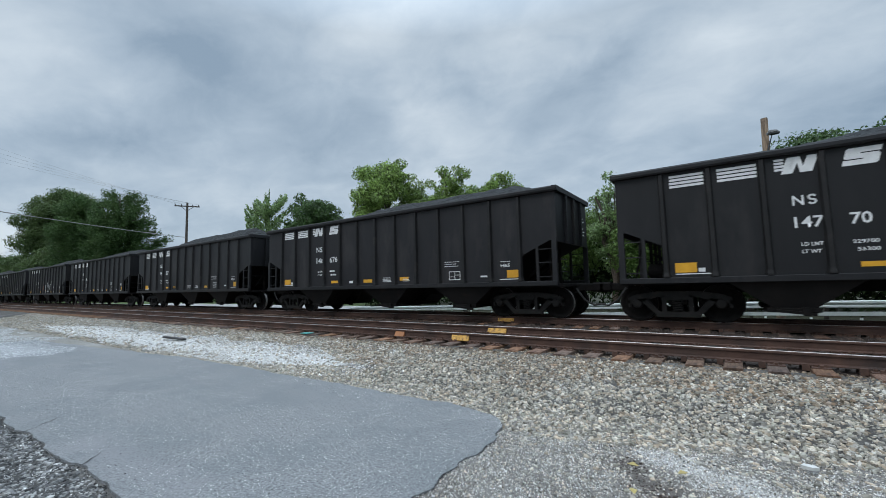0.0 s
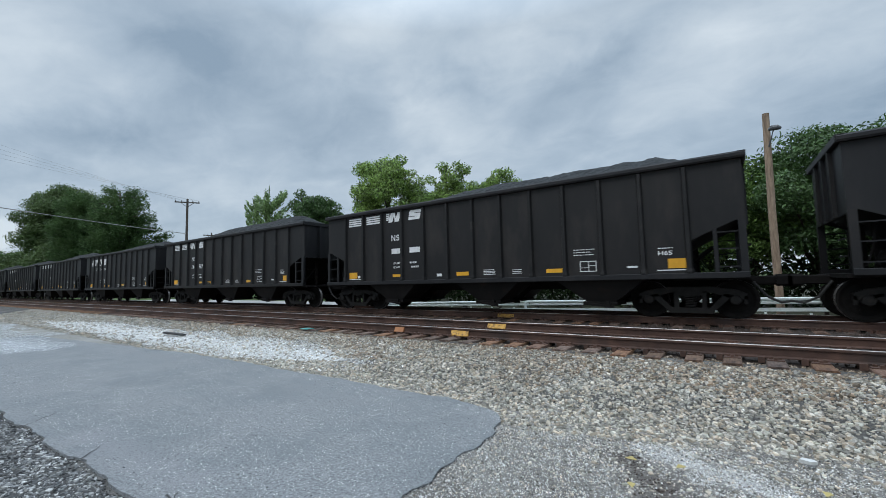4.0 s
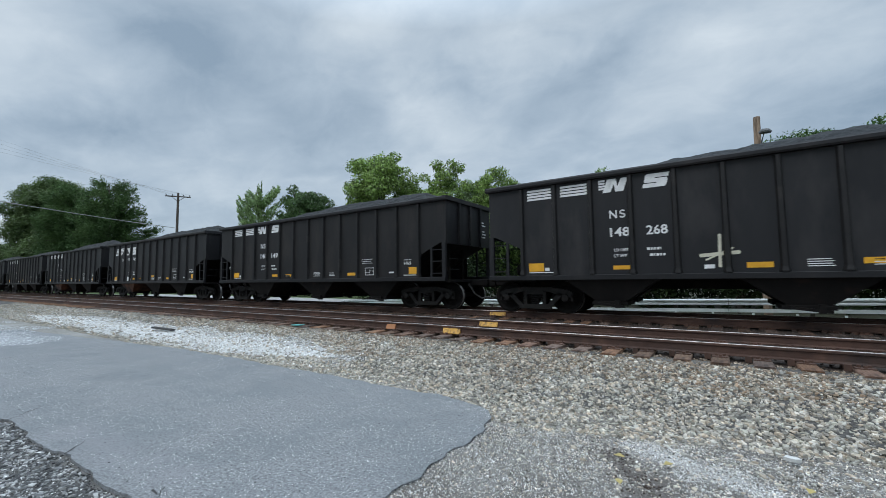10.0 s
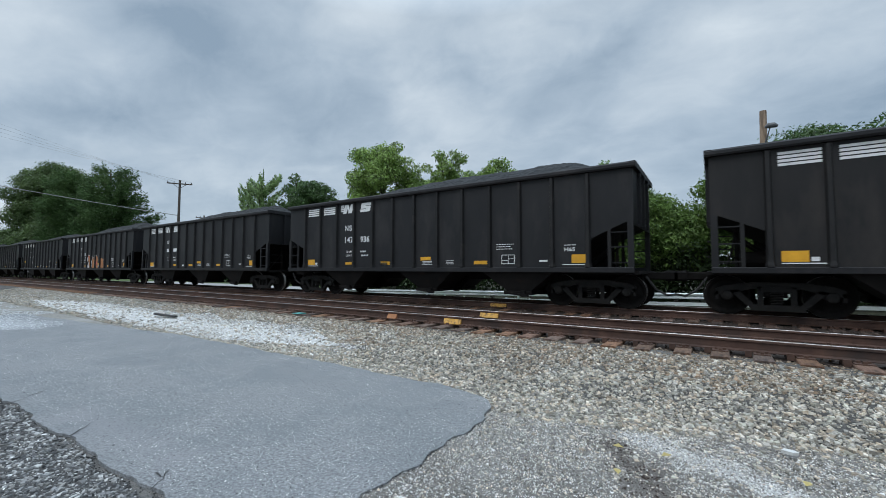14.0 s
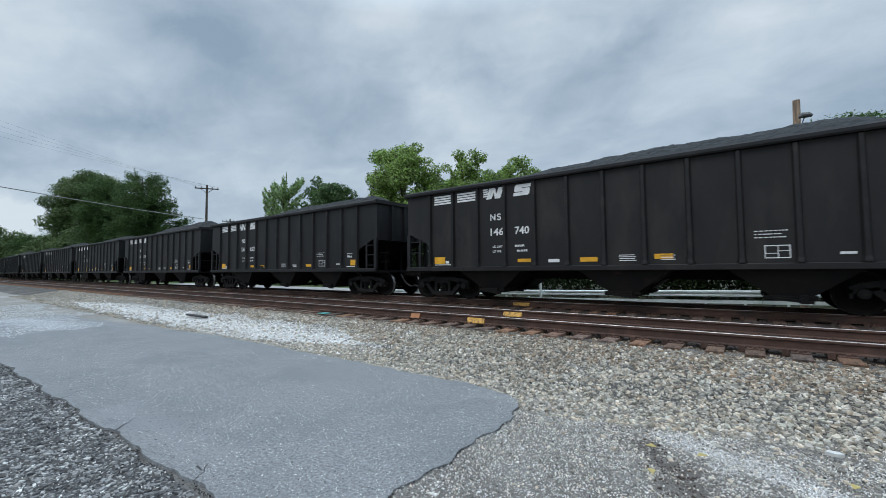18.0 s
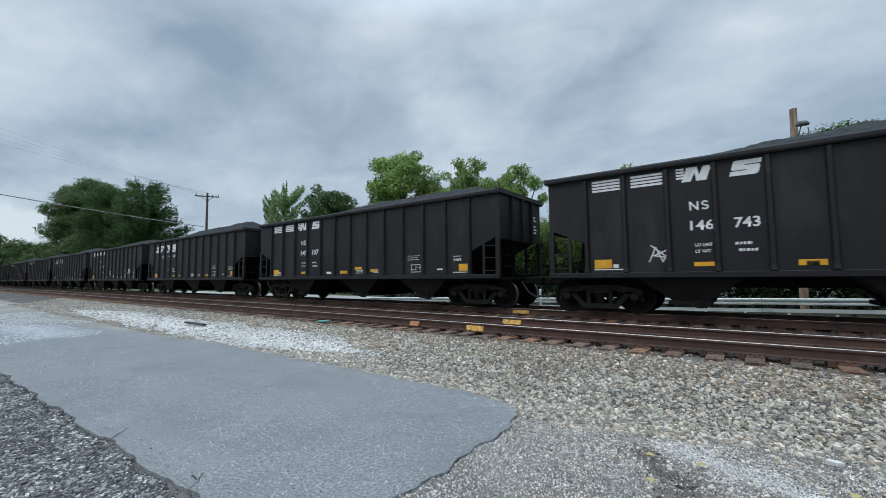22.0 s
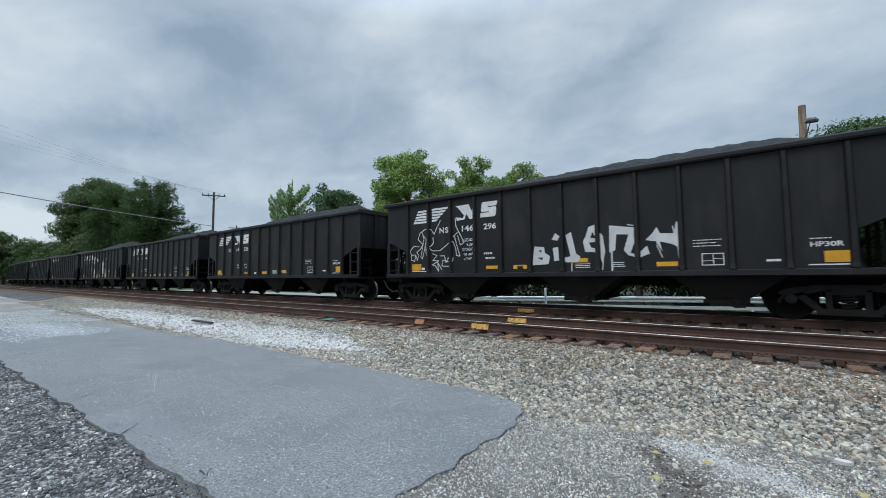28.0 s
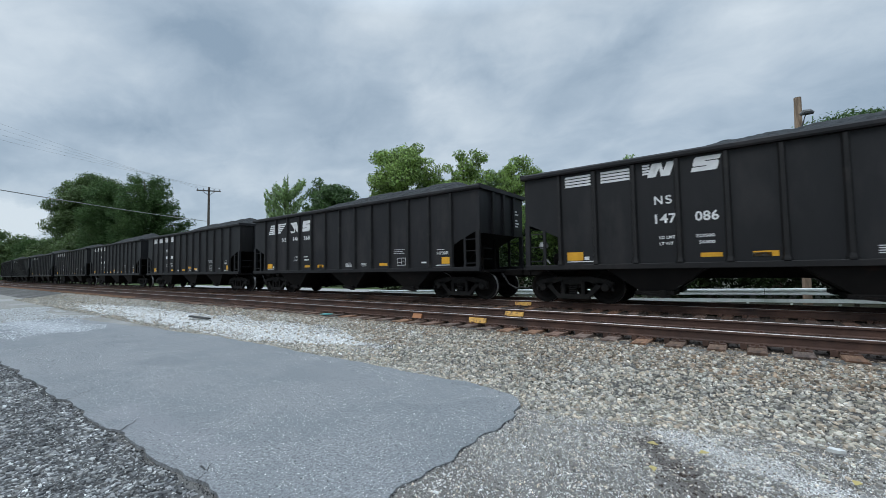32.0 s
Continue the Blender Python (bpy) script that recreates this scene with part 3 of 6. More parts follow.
for v in [g for g in low["geom"] if isinstance(g, bmesh.types.BMVert)]:
    v.co.z -= 0.08
bmesh.ops.recalc_face_normals(bm, faces=bm.faces)
me = bpy.data.meshes.new("asphalt_strip")
bm.to_mesh(me)
bm.free()
me.materials.append(ASPHALT)
asphalt = thing("asphalt_strip", me, ASPHALT, "worn blue-grey asphalt strip with cracked ragged edges", "pavement", kind="structure")
# dark broken rim and cracks
rng = np.random.default_rng(7)


def ribbon(pts, w, z, jitter=0.3):
    sh = Shape()
    left, right = [], []
    for i, (x, y) in enumerate(pts):
        a, b = pts[max(i - 1, 0)], pts[min(i + 1, len(pts) - 1)]
        d = math.hypot(b[0] - a[0], b[1] - a[1]) or 1
        ox, oy = -(b[1] - a[1]) / d, (b[0] - a[0]) / d
        ww = w * (1 + jitter * rng.uniform(-1, 1)) / 2
        left.append((x + ox * ww, y + oy * ww, z))
        right.append((x - ox * ww, y - oy * ww, z))
    n = len(pts)
    faces = [(i, i + 1, n + i + 1, n + i) for i in range(n - 1)]
    return sh.add(left + right, faces)


for pts in ([(-4.45, -6.43), (-4.50, -6.36), (-4.58, -6.30), (-4.61, -6.25), (-4.69, -6.20)], [(-6.22, -6.47), (-6.30, -6.36), (-6.42, -6.27), (-6.46, -6.20), (-6.55, -6.13)], [(-2.84, -6.37), (-2.90, -6.30), (-2.92, -6.26), (-3.0, -6.22), (-3.03, -6.18)], [(-2.96, -6.26), (-3.07, -6.25)]):
    part("crack", ribbon(pts, 0.010, -0.470, 0.8), TAR, asphalt)

RAIL_OUT = [(-0.07, -0.172), (0.07, -0.172), (0.07, -0.160), (0.012, -0.142), (0.010, -0.045), (0.035, -0.036), (0.036, -0.010), (0.028, -0.001), (-0.028, -0.001), (-0.036, -0.010), (-0.035, -0.036), (-0.010, -0.045), (-0.012, -0.142), (-0.07, -0.160)]
HEAD_OUT = [(-0.027, -0.002), (0.027, -0.002), (0.024, 0.003), (-0.024, 0.003)]


def tie_mesh():
    return Shape().prism([(-0.11, -0.36), (0.11, -0.36), (0.115, TIE_TOP - 0.012), (0.10, TIE_TOP), (-0.10, TIE_TOP), (-0.115, TIE_TOP - 0.012)], -1.36, 1.36).mesh("tie", TIE_WOOD)


def plate_mesh():
    s = Shape().box(-0.10, 0.10, -0.19, 0.19, TIE_TOP - 0.002, TIE_TOP + 0.014)
    for sx, sy in ((-0.05, -0.095), (0.05, -0.09), (0.05, 0.095), (-0.05, 0.09), (0.0, -0.16)):
        s.box(sx - 0.02, sx + 0.02, sy - 0.02, sy + 0.02, TIE_TOP + 0.01, TIE_TOP + 0.045)
    s.box(-0.19, -0.13, -0.11, 0.11, TIE_TOP - 0.035, TIE_TOP + 0.02)
    s.box(-0.20, -0.12, -0.14, -0.09, TIE_TOP - 0.045, TIE_TOP + 0.045)
    return s.mesh("tie_plate", PLATE_RUST)


TIE, PLATE = tie_mesh(), plate_mesh()


def railway_track(y0, label, near):
    track = thing("railway_track", None, None, label, "railway track", kind="structure")
    for side in (-1, 1):
        r = part("rail", sweep(Shape(), [(oy + side * 0.7525, oz) for oy, oz in RAIL_OUT], y0, LINE_XS), RAIL_RUST, track, "rusty steel rail with a bright worn head")
        part("worn_head", sweep(Shape(), [(oy + side * 0.7525, oz) for oy, oz in HEAD_OUT], y0, LINE_XS), RAIL_HEAD, r)
    rest = Shape()
    rr = random.Random(3)
    for i in range(-400, 100):
        x = i * 0.495 + rr.uniform(-0.03, 0.03)
        px, py, a = on_line(x, y0)
        if -26 < x < 6.5:
            tie = part("tie", TIE, None, track, at=pose(px, py + rr.uniform(-0.05, 0.05), rr.uniform(-0.012, 0.004), 0, rr.uniform(-1, 1), math.degrees(a) + rr.uniform(-1.5, 1.5)))
            for side in (-1, 1):
                part("tie_plate", PLATE, None, tie, at=pose(0, side * 0.7525, 0))
        else:
            c, sn = math.cos(a), math.sin(a)
            pts = [(px + c * u - sn * v, py + sn * u + c * v) for u, v in ((-0.11, -1.36), (0.11, -1.36), (0.11, 1.36), (-0.11, 1.36))]
            rest.prism(pts, -0.34, TIE_TOP, "z")
    tagged(part("distant_ties", rest, TIE_WOOD, track), kind="stuff")
    return track


near_track = railway_track(NEAR_Y, "empty near track with rusty rails on weathered wooden ties", True)
far_track = railway_track(FAR_Y, "far track with rusty rails under the passing coal train", False)

# yellow and blue survey paint on the near track
def web_paint(rail_y, x0, x1, label, mat):
    out = [(rail_y - 0.078, -0.166), (rail_y - 0.016, -0.146), (rail_y - 0.014, -0.048), (rail_y - 0.030, -0.048), (rail_y - 0.086, -0.152)]
    return part("paint_mark", Shape().prism(out, x0, x1, "x"), mat, near_track if rail_y < 3 else far_track, label)


web_paint(0.0, -4.62, -4.18, "yellow paint on the rail side", YELLOW_MARK)
web_paint(1.505, -4.52, -4.02, "yellow paint on the rail side", YELLOW_MARK)
web_paint(FAR_Y - 0.7525, -5.60, -5.05, "faded yellow paint on the rail side", YELLOW_MARK)
web_paint(0.0, -6.28, -6.0, "faded orange paint on the rail side", ORANGE_SPRAY)
part("paint_mark", Shape().box(-9.25, -8.95, -0.62, -0.38, TIE_TOP + 0.004, TIE_TOP + 0.02), BLUE_MARK, near_track, "blue paint on a tie end")


# ---- loose stones ----
def stones(name, label, mat, xr, yr, n, size, flat=0.6, keep=None, top=None, sides=3, tilt=0.3, mixed=0.38):
    """Angular stones scattered on the ground, one mesh; each has a ragged foot and a smaller top."""
    g = np.random.default_rng(len(name) * 97 + n)
    x, y = g.uniform(*xr, n), g.uniform(*yr, n)
    ok = np.array([keep(a, b) if keep else True for a, b in zip(x, y)])
    x, y = x[ok], y[ok]
    n = len(x)
    z = np.array([(top(a, b) if top else ground_z(a, b)) for a, b in zip(x, y)])
    turn = (np.arange(sides) * 2 * math.pi / sides)[None] + g.uniform(-0.4, 0.4, (n, sides)) * 3 / sides
    reach = g.uniform(0.75, 1.2, (n, sides))
    foot = np.stack([np.cos(turn) * reach, np.sin(turn) * reach, np.full((n, sides), -1.0)], -1)
    shrink = g.uniform(0.72, 0.97, (n, sides))
    head = np.stack([foot[..., 0] * shrink, foot[..., 1] * shrink, g.uniform(0.5, 1.1, (n, sides))], -1)
    pts = np.concatenate([foot, head], 1)
    sc = np.minimum(g.lognormal(math.log(size * 0.55), mixed, n), size * 1.0)[:, None] * np.stack([g.uniform(0.85, 1.35, n), g.uniform(0.6, 1.0, n), g.uniform(0.35, 0.8, n) * flat / 0.6], 1)
    pts = pts * sc[:, None, :]
    yaw, tx, ty = g.uniform(0, 6.283, n), g.normal(0, tilt, n), g.normal(0, tilt, n)
    cy, sy = np.cos(yaw)[:, None], np.sin(yaw)[:, None]
    px, py = pts[..., 0] * cy - pts[..., 1] * sy, pts[..., 0] * sy + pts[..., 1] * cy
    pz = pts[..., 2] + px * np.sin(tx)[:, None] + py * np.sin(ty)[:, None]
    verts = np.stack([px + x[:, None], py + y[:, None], pz + (z + sc[:, 2] * g.uniform(0.2, 0.9, n))[:, None]], -1).reshape(-1, 3)
    base = np.arange(n) * 2 * sides
    faces = []
    for k in range(sides):
        k2 = (k + 1) % sides
        faces += np.stack([base + k, base + k2, base + sides + k2, base + sides + k], 1).tolist()
    faces += (base[:, None] + sides + np.arange(sides)[None]).tolist()
    thing(name, mesh_from(name, verts, faces, mat), mat, label, "gravel", kind="stuff")


def shoulder_z(x, y):
    o = y - NEAR_Y
    for (a, za), (b, zb) in (((-3.7, -0.5), (-3.3, -0.48)), ((-3.3, -0.48), (-2.3, -0.345)), ((-2.3, -0.345), (-1.5, -0.222)), ((-1.5, -0.222), (-1.2, -0.215)), ((-1.2, -0.215), (6, -0.215))):
        if a <= o < b:
            return za + (zb - za) * (o - a) / (b - a)
    return ground_z(x, y)


off_asphalt = lambda x, y: not asphalt_edge(x, y)
def to_line(x, y, ax, ay, bx, by):
    """Distance from a stretch of ground between two points."""
    q = max(0.0, min(1.0, ((x - ax) * (bx - ax) + (y - ay) * (by - ay)) / ((bx - ax) ** 2 + (by - ay) ** 2)))
    return math.hypot(x - ax - q * (bx - ax), y - ay - q * (by - ay))


def ragged(x, y, f, s):
    return noise.noise((x * f, y * f, s)) + 0.5 * noise.noise((x * f * 3, y * f * 3, s + 4))


def on_coarse(x, y):
    return off_asphalt(x, y) and y > -3.62 + 0.27 * max(-0.4, min(x + 1.3, 2.4)) + 0.14 * ragged(x, y, 3, 1)


def in_dust(x, y):
    return to_line(x, y, -0.25, -3.50, 1.1, -4.05) < 0.16 + 0.22 * ragged(x, y, 3, 6)


def in_brown(x, y):
    return to_line(x, y, -0.35, -3.85, 0.15, -4.5) < 0.15 + 0.22 * ragged(x, y, 4, 8)


def in_white(x, y):
    """The whitened stretch of the shoulder."""
    along = min(1.0, (-5.2 - x) / 3.0, (x + 27) / 6.0)
    return off_asphalt(x, y) and abs(y + 2.25 - 0.012 * (x + 14)) < 0.75 * along + 0.35 * ragged(x, y * 2, 0.6, 5)


def in_rust(x, y):
    """The browner stretch along the tie ends."""
    return not in_white(x, y) and ragged(x, y * 1.5, 0.8, 3) > -0.25 + 0.7 * max(0.0, -1.3 - y)


stones("ballast_stones", "grey angular crushed-stone ballast beside the track", STONE, (-12, 4.6), (-3.6, -0.74), 56000, 0.0335, flat=0.42, keep=lambda x, y: on_coarse(x, y) and not (in_white(x, y) and (x * 7919) % 1 < 0.8) and not (in_rust(x, y) and (x * 7919) % 1 < 0.35), top=shoulder_z, sides=4, tilt=0.3)
stones("brown_ballast", "rust-tinted ballast stones along the tie ends", STONE_BROWN, (-16, 4.6), (-2.3, -0.72), 19000, 0.0335, flat=0.42, top=shoulder_z, keep=in_rust, sides=4, tilt=0.3)
stones("far_ballast_stones", "pale grey crushed-stone ballast along the distant track", STONE, (-38, -12), (-3.3, -0.74), 19000, 0.048, flat=0.55, keep=lambda x, y: off_asphalt(x, y) and not (in_white(x, y) and (x * 7919) % 1 < 0.8), top=shoulder_z)
stones("fine_gravel", "fine speckled grey gravel over bare ground", STONE_FINE, (-1.9, 4.6), (-7.6, -2.9), 100000, 0.0112, flat=0.5, keep=lambda x, y: y > -5.0 - 2.6 * ((x * 7919) % 1) ** 1.7 + 0.2 * ragged(x, y, 1.5, 4) and x < 3.0 + 1.6 * ((x * 5081) % 1) ** 1.7 and off_asphalt(x, y) and x > asphalt_side(y) + 0.02 and not on_coarse(x, y - 0.12) and not (in_brown(x, y) and (x * 7919) % 1 < 0.6))
stones("coarse_gravel", "flat grey stones strewn over fine gravel", STONE, (-1.5, 3.6), (-4.6, -3.0), 1900, 0.03, flat=0.3, keep=lambda x, y: off_asphalt(x, y) and not in_dust(x, y) and (x * 7919) % 1 < 1.25 - 0.9 * max(0.0, -3.3 - y), sides=5, tilt=0.12)
stones("brown_gravel", "dark brown patch of damp fine gravel", STONE_RUSTY, (-0.9, 0.8), (-4.7, -3.4), 2200, 0.013, flat=0.5, keep=in_brown)
stones("dark_gravel", "dark grey flat gravel shards", STONE_DARK, (-11.5, -1.0), (-8.6, -6.42), 46000, 0.025, flat=0.34, keep=lambda x, y: y > -7.3 - 1.3 * ((x * 7919) % 1) ** 1.6 and x < -1.5 - 0.2 * ((y * 7919) % 1) + 0.3 * ragged(x, y, 2, 9) and y < asphalt_front(x) - 0.03, sides=4, tilt=0.2)
stones("edge_gravel", "dark broken gravel along the ragged asphalt edge", STONE_BLACK, (-13, -1.5), (-6.75, -6.3), 11000, 0.011, flat=0.5, keep=lambda x, y: -0.05 + 0.03 * ragged(x, y, 3, 5) < y - asphalt_front(x) < 0.006 + 0.02 * ragged(x, y, 5, 2))
stones("corner_gravel", "dark broken gravel along the asphalt side", STONE_BLACK, (-2.2, -1.48), (-6.3, -3.3), 14000, 0.010, flat=0.5, keep=lambda x, y: -0.008 < x - asphalt_side(y) < 0.016 + 0.02 * ragged(x, y, 6, 2) and y < asphalt_top(x) + 0.03)
stones("roadside_gravel", "whitened dusty gravel along the track shoulder", STONE_PALE, (-27, -4.0), (-3.6, -1.0), 60000, 0.020, flat=0.4, keep=lambda x, y: in_white(x, y) and (x * 7919) % 1 < 0.75, top=shoulder_z, tilt=0.25)
stones("shoulder_chips", "pale stones among the ballast of the shoulder", STONE_PALE, (-34, -4.0), (-3.0, -0.9), 13000, 0.034, flat=0.36, keep=lambda x, y: off_asphalt(x, y) and (x * 7919) % 1 < min(1.0, (-3.5 - x) / 5), top=shoulder_z, tilt=0.25)
stones("yard_gravel", "bluish pale dust and gravel at the end of the asphalt", STONE_DUST, (-32, -10.5), (-7.5, -3.2), 26000, 0.030, flat=0.2, keep=lambda x, y: to_line(x, y, -26, -4.6, -14.5, -5.2) < 1.1 + 0.9 * ragged(x * 0.5, y, 0.8, 11), top=lambda x, y: -0.476, tilt=0.05)
stones("white_flecks", "scattered white stones among the ballast", STONE_PALE, (-12, 4.6), (-6.0, -0.8), 3600, 0.017, flat=0.4, keep=off_asphalt, top=shoulder_z)
stones("pale_chips", "scattered pale chips among dark gravel", STONE_PALE, (-7.5, -1.3), (-7.7, -6.4), 2200, 0.013, flat=0.4, keep=off_asphalt)
stones("dusty_gravel", "pale dusty streak of fine gravel on bare ground", STONE_PALE, (-0.8, 1.6), (-4.8, -3.2), 26000, 0.0075, flat=0.5, keep=in_dust)
stones("pale_speckle", "white specks in the fine gravel", STONE_PALE, (-1.7, 3.0), (-5.6, -3.2), 20000, 0.0078, flat=0.6, keep=lambda x, y: off_asphalt(x, y) and not on_coarse(x, y) and not in_brown(x, y))
stones("tie_end_stones", "rust-brown ballast stones between the tie ends", STONE_BROWN, (-16, 4.8), (-0.85, -0.1), 9000, 0.034, flat=0.42, top=lambda x, y: -0.228 - 0.03 * (y > -0.45))
stones("bed_stones", "rust-stained ballast between the rails", STONE_RUSTY, (-16, 6), (-0.7, 6.6), 13000, 0.05, top=lambda x, y: -0.228 if y > 0 else -0.275)
stones("grit", "pale grit scattered over the asphalt", STONE_PALE, (-12, -1.6), (-6.3, -3.3), 34000, 0.0064, keep=lambda x, y: asphalt_edge(x, y) and ragged(x, y, 0.9, 7) > -0.3 and (x * 7919) % 1 < 1.2 + 0.09 * x, top=lambda x, y: -0.476)
stones("dark_grit", "dark crumbs scattered over the asphalt", STONE_BLACK, (-12, -1.6), (-6.3, -3.3), 5500, 0.0075, keep=asphalt_edge, top=lambda x, y: -0.476)

thing("rubber_strip", Shape().box(-0.5, 0.5, -0.06, 0.06, 0.0, 0.05, 0.015), BLACK_RUBBER, "short black rubber strip lying on the gravel", "debris", at=pose(-13.25, -2.11, -0.365, 0, 2, 8))
for lx, ly, turn in ((-0.3, -3.87, 0), (0.06, -3.83, 40), (-0.22, -4.33, 110), (0.93, -3.78, 70)):
    leaf = Shape().add([(-0.045, 0, 0.0), (0, -0.028, 0.012), (0.05, 0.0, 0.0), (0, 0.03, 0.014), (0, -0.028, 0.006), (0, 0.03, 0.008)], [(0, 1, 2, 3), (3, 2, 4, 0)])
    thing("dry_leaf", leaf, DRY_LEAF, "yellow dry leaf lying on the gravel", "leaf", at=pose(lx, ly, -0.465, 0, 0, turn))
thing("pale_rock", Shape().prism([(-0.06, -0.016), (0.01, -0.028), (0.062, -0.006), (0.04, 0.02), (-0.03, 0.024)], -0.012, 0.014, "z"), PALE_STONE, "flat pale stone on the gravel", "stone", at=pose(0.895, -3.24, -0.45, 6, 4, 10))


# ---- the guardrail behind the tracks ----
def guardrail(x0, x1, y):
    g = thing("guardrail", None, None, "galvanised guardrail with corrugated beam and lower rail behind the tracks", "guardrail")
    prof = [(-0.02, 0.30), (-0.09, 0.275), (-0.09, 0.225), (0.0, 0.195), (0.0, 0.165), (-0.09, 0.135), (-0.09, 0.085), (-0.02, 0.06)]
    band = [(a, b) for a, b in prof] + [(a + 0.012, b) for a, b in reversed(prof)]
    def sloped(sh):
        sh.v = [(px, py, pz + 0.0205 * px if pz > -0.5 else pz) for px, py, pz in sh.v]
        return sh

    x = x0
    while x < x1:
        part("beam", sloped(Shape().prism([(y + a, b * 0.9 - 0.065) for a, b in band], x, x + 3.80, "x")), GUARD_STEEL, g)
        part("lower_rail", sloped(Shape().box(x, x + 3.8, y - 0.02, y + 0.012, -0.255, -0.135, 0.006)), GUARD_STEEL, g)
        for k in range(2):
            xp = x + 0.3 + 1.905 * k
            # posts and spacers take the dark pole colour so they don't stand out
            p = part("post", sloped(Shape().box(xp - 0.05, xp + 0.05, y + 0.17, y + 0.32, -0.6, 0.16)), POLE_DARK, g, "post coloured dark behind the guardrail beam")
            part("spacer_block", sloped(Shape().box(xp - 0.05, xp + 0.05, y + 0.014, y + 0.168, -0.08, 0.16)), POLE_DARK, p)
        x += 3.81
    return g


guardrail(-18.2, 38, 9.6)
low_rail = thing("low_rail", Shape().box(-17, 38, 9.42, 9.50, -0.365, -0.34), GUARD_STEEL, "low pale steel rail on short posts under the guardrail", "rail")
for i in range(48):
    part("short_post", Shape().box(-16.6 + i * 1.13, -16.53 + i * 1.13, 9.5, 9.55, -0.6, -0.24), GUARD_STEEL, low_rail)
thing("marker_post", Shape().lathe([(0.05, -0.6), (0.05, 0.0), (0.05, 0.42), (0.02, 0.45)], 12).mesh("marker_post", GUARD_STEEL), None, "short grey steel post behind the track", "post", at=pose(-6.85, 9.3, 0.0, 90, 0, 0))
thing("road", Shape().box(-52, -19.5, 9.4, 13.2, -0.5, -0.355), ROAD, "pale grey road beyond the tracks", "road", kind="structure")


# ---- trees and poles ----
def leaves(g, lobes, per, size, up=0.35):
    """Folded leaf sprays spread through the lobes; returns vertices and faces."""
    V, F, base = [], [], 0
    for (cx, cy, cz, rx, ry, rz) in lobes:
        n = max(8, int(per * rx * rz))
        d = g.normal(0, 1, (n, 3))
        d /= np.linalg.norm(d, axis=1)[:, None]
        r = g.uniform(0.35, 1.0, n) ** 0.5 * (1 + 0.12 * g.normal(0, 1, n))
        p = d * r[:, None] * np.array([rx, ry, rz]) + np.array([cx, cy, cz])
        nor = d + g.normal(0, 0.7, (n, 3)) + np.array([0, 0, up])
        nor /= np.linalg.norm(nor, axis=1)[:, None]
        a = np.cross(nor, g.normal(0, 1, (n, 3)))
        a /= np.linalg.norm(a, axis=1)[:, None] + 1e-9
        b = np.cross(nor, a)
        sz = size * g.uniform(0.55, 1.3, n)[:, None]
        v = np.stack([p - a * sz, p - b * sz * 0.42 + nor * sz * 0.16, p + a * sz, p + b * sz * 0.42 + nor * sz * 0.16], 1)
        V.append(v.reshape(-1, 3))
        k = np.arange(n)[:, None] * 4 + base
        F.append(np.concatenate([k + np.array([[0, 1, 2]]), k + np.array([[0, 2, 3]])], 0))
        base += 4 * n
    return np.concatenate(V), np.concatenate(F)


def crown_lobes(g, x, y, z0, z1, r, count, size):
    """Uneven clumps inside an egg-shaped crown."""
    out = []
    zc, h = (z0 + z1) / 2, (z1 - z0) / 2
    for _ in range(count):
        d = g.normal(0, 1, 3)
        d /= np.linalg.norm(d)
        q = g.uniform(0.1, 1.0) ** 0.5 * 0.92
        narrow = 1 - 0.25 * max(0, d[2])
        s = size * g.uniform(0.6, 1.25)
        out.append((x + d[0] * q * r * narrow, y + d[1] * q * r * narrow, zc + d[2] * q * h, s, s, s * g.uniform(0.6, 0.85)))
    return out


def tree(name, label, x, y, height, r, seed, mat, leaf=0.2, per=230, clear=0.22, count=34, lobe=0.34, group="trees behind the tracks"):
    g = np.random.default_rng(seed)
    t = thing(name, None, None, label, "tree", group, at=pose(x, y, 0))
    z0 = -0.45
    lobes = crown_lobes(g, 0, 0, height * clear, height * 1.02, r * 1.1, int(count * 2.6), lobe * r * 0.82)
    lean = [(0, 0, z0)]
    for i in range(1, 6):
        lean.append((g.normal(0, 0.06 * i), g.normal(0, 0.06 * i), z0 + (height * 0.8 - z0) * i / 5))
    rad = 0.026 * height
    part("trunk", Shape().tube(lean, [rad * (1.25 - 0.2 * i) for i in range(6)], 9), BARK, t)
    for (cx, cy, cz, *_), i in zip(lobes, range(14)):
        s0 = Vector(lean[1 + i % 3])
        e = Vector((cx, cy, cz))
        m = s0.lerp(e, 0.5) + Vector((0, 0, 0.12 * height * 0.3))
        part("limb", Shape().tube([s0, m, e], [rad * 0.42, rad * 0.26, rad * 0.08], 6), BARK, t)
    v, f = leaves(g, lobes, per / (leaf * leaf * 25), leaf)
    part("crown", mesh_from("crown", v, f, mat), mat, t)
    return t


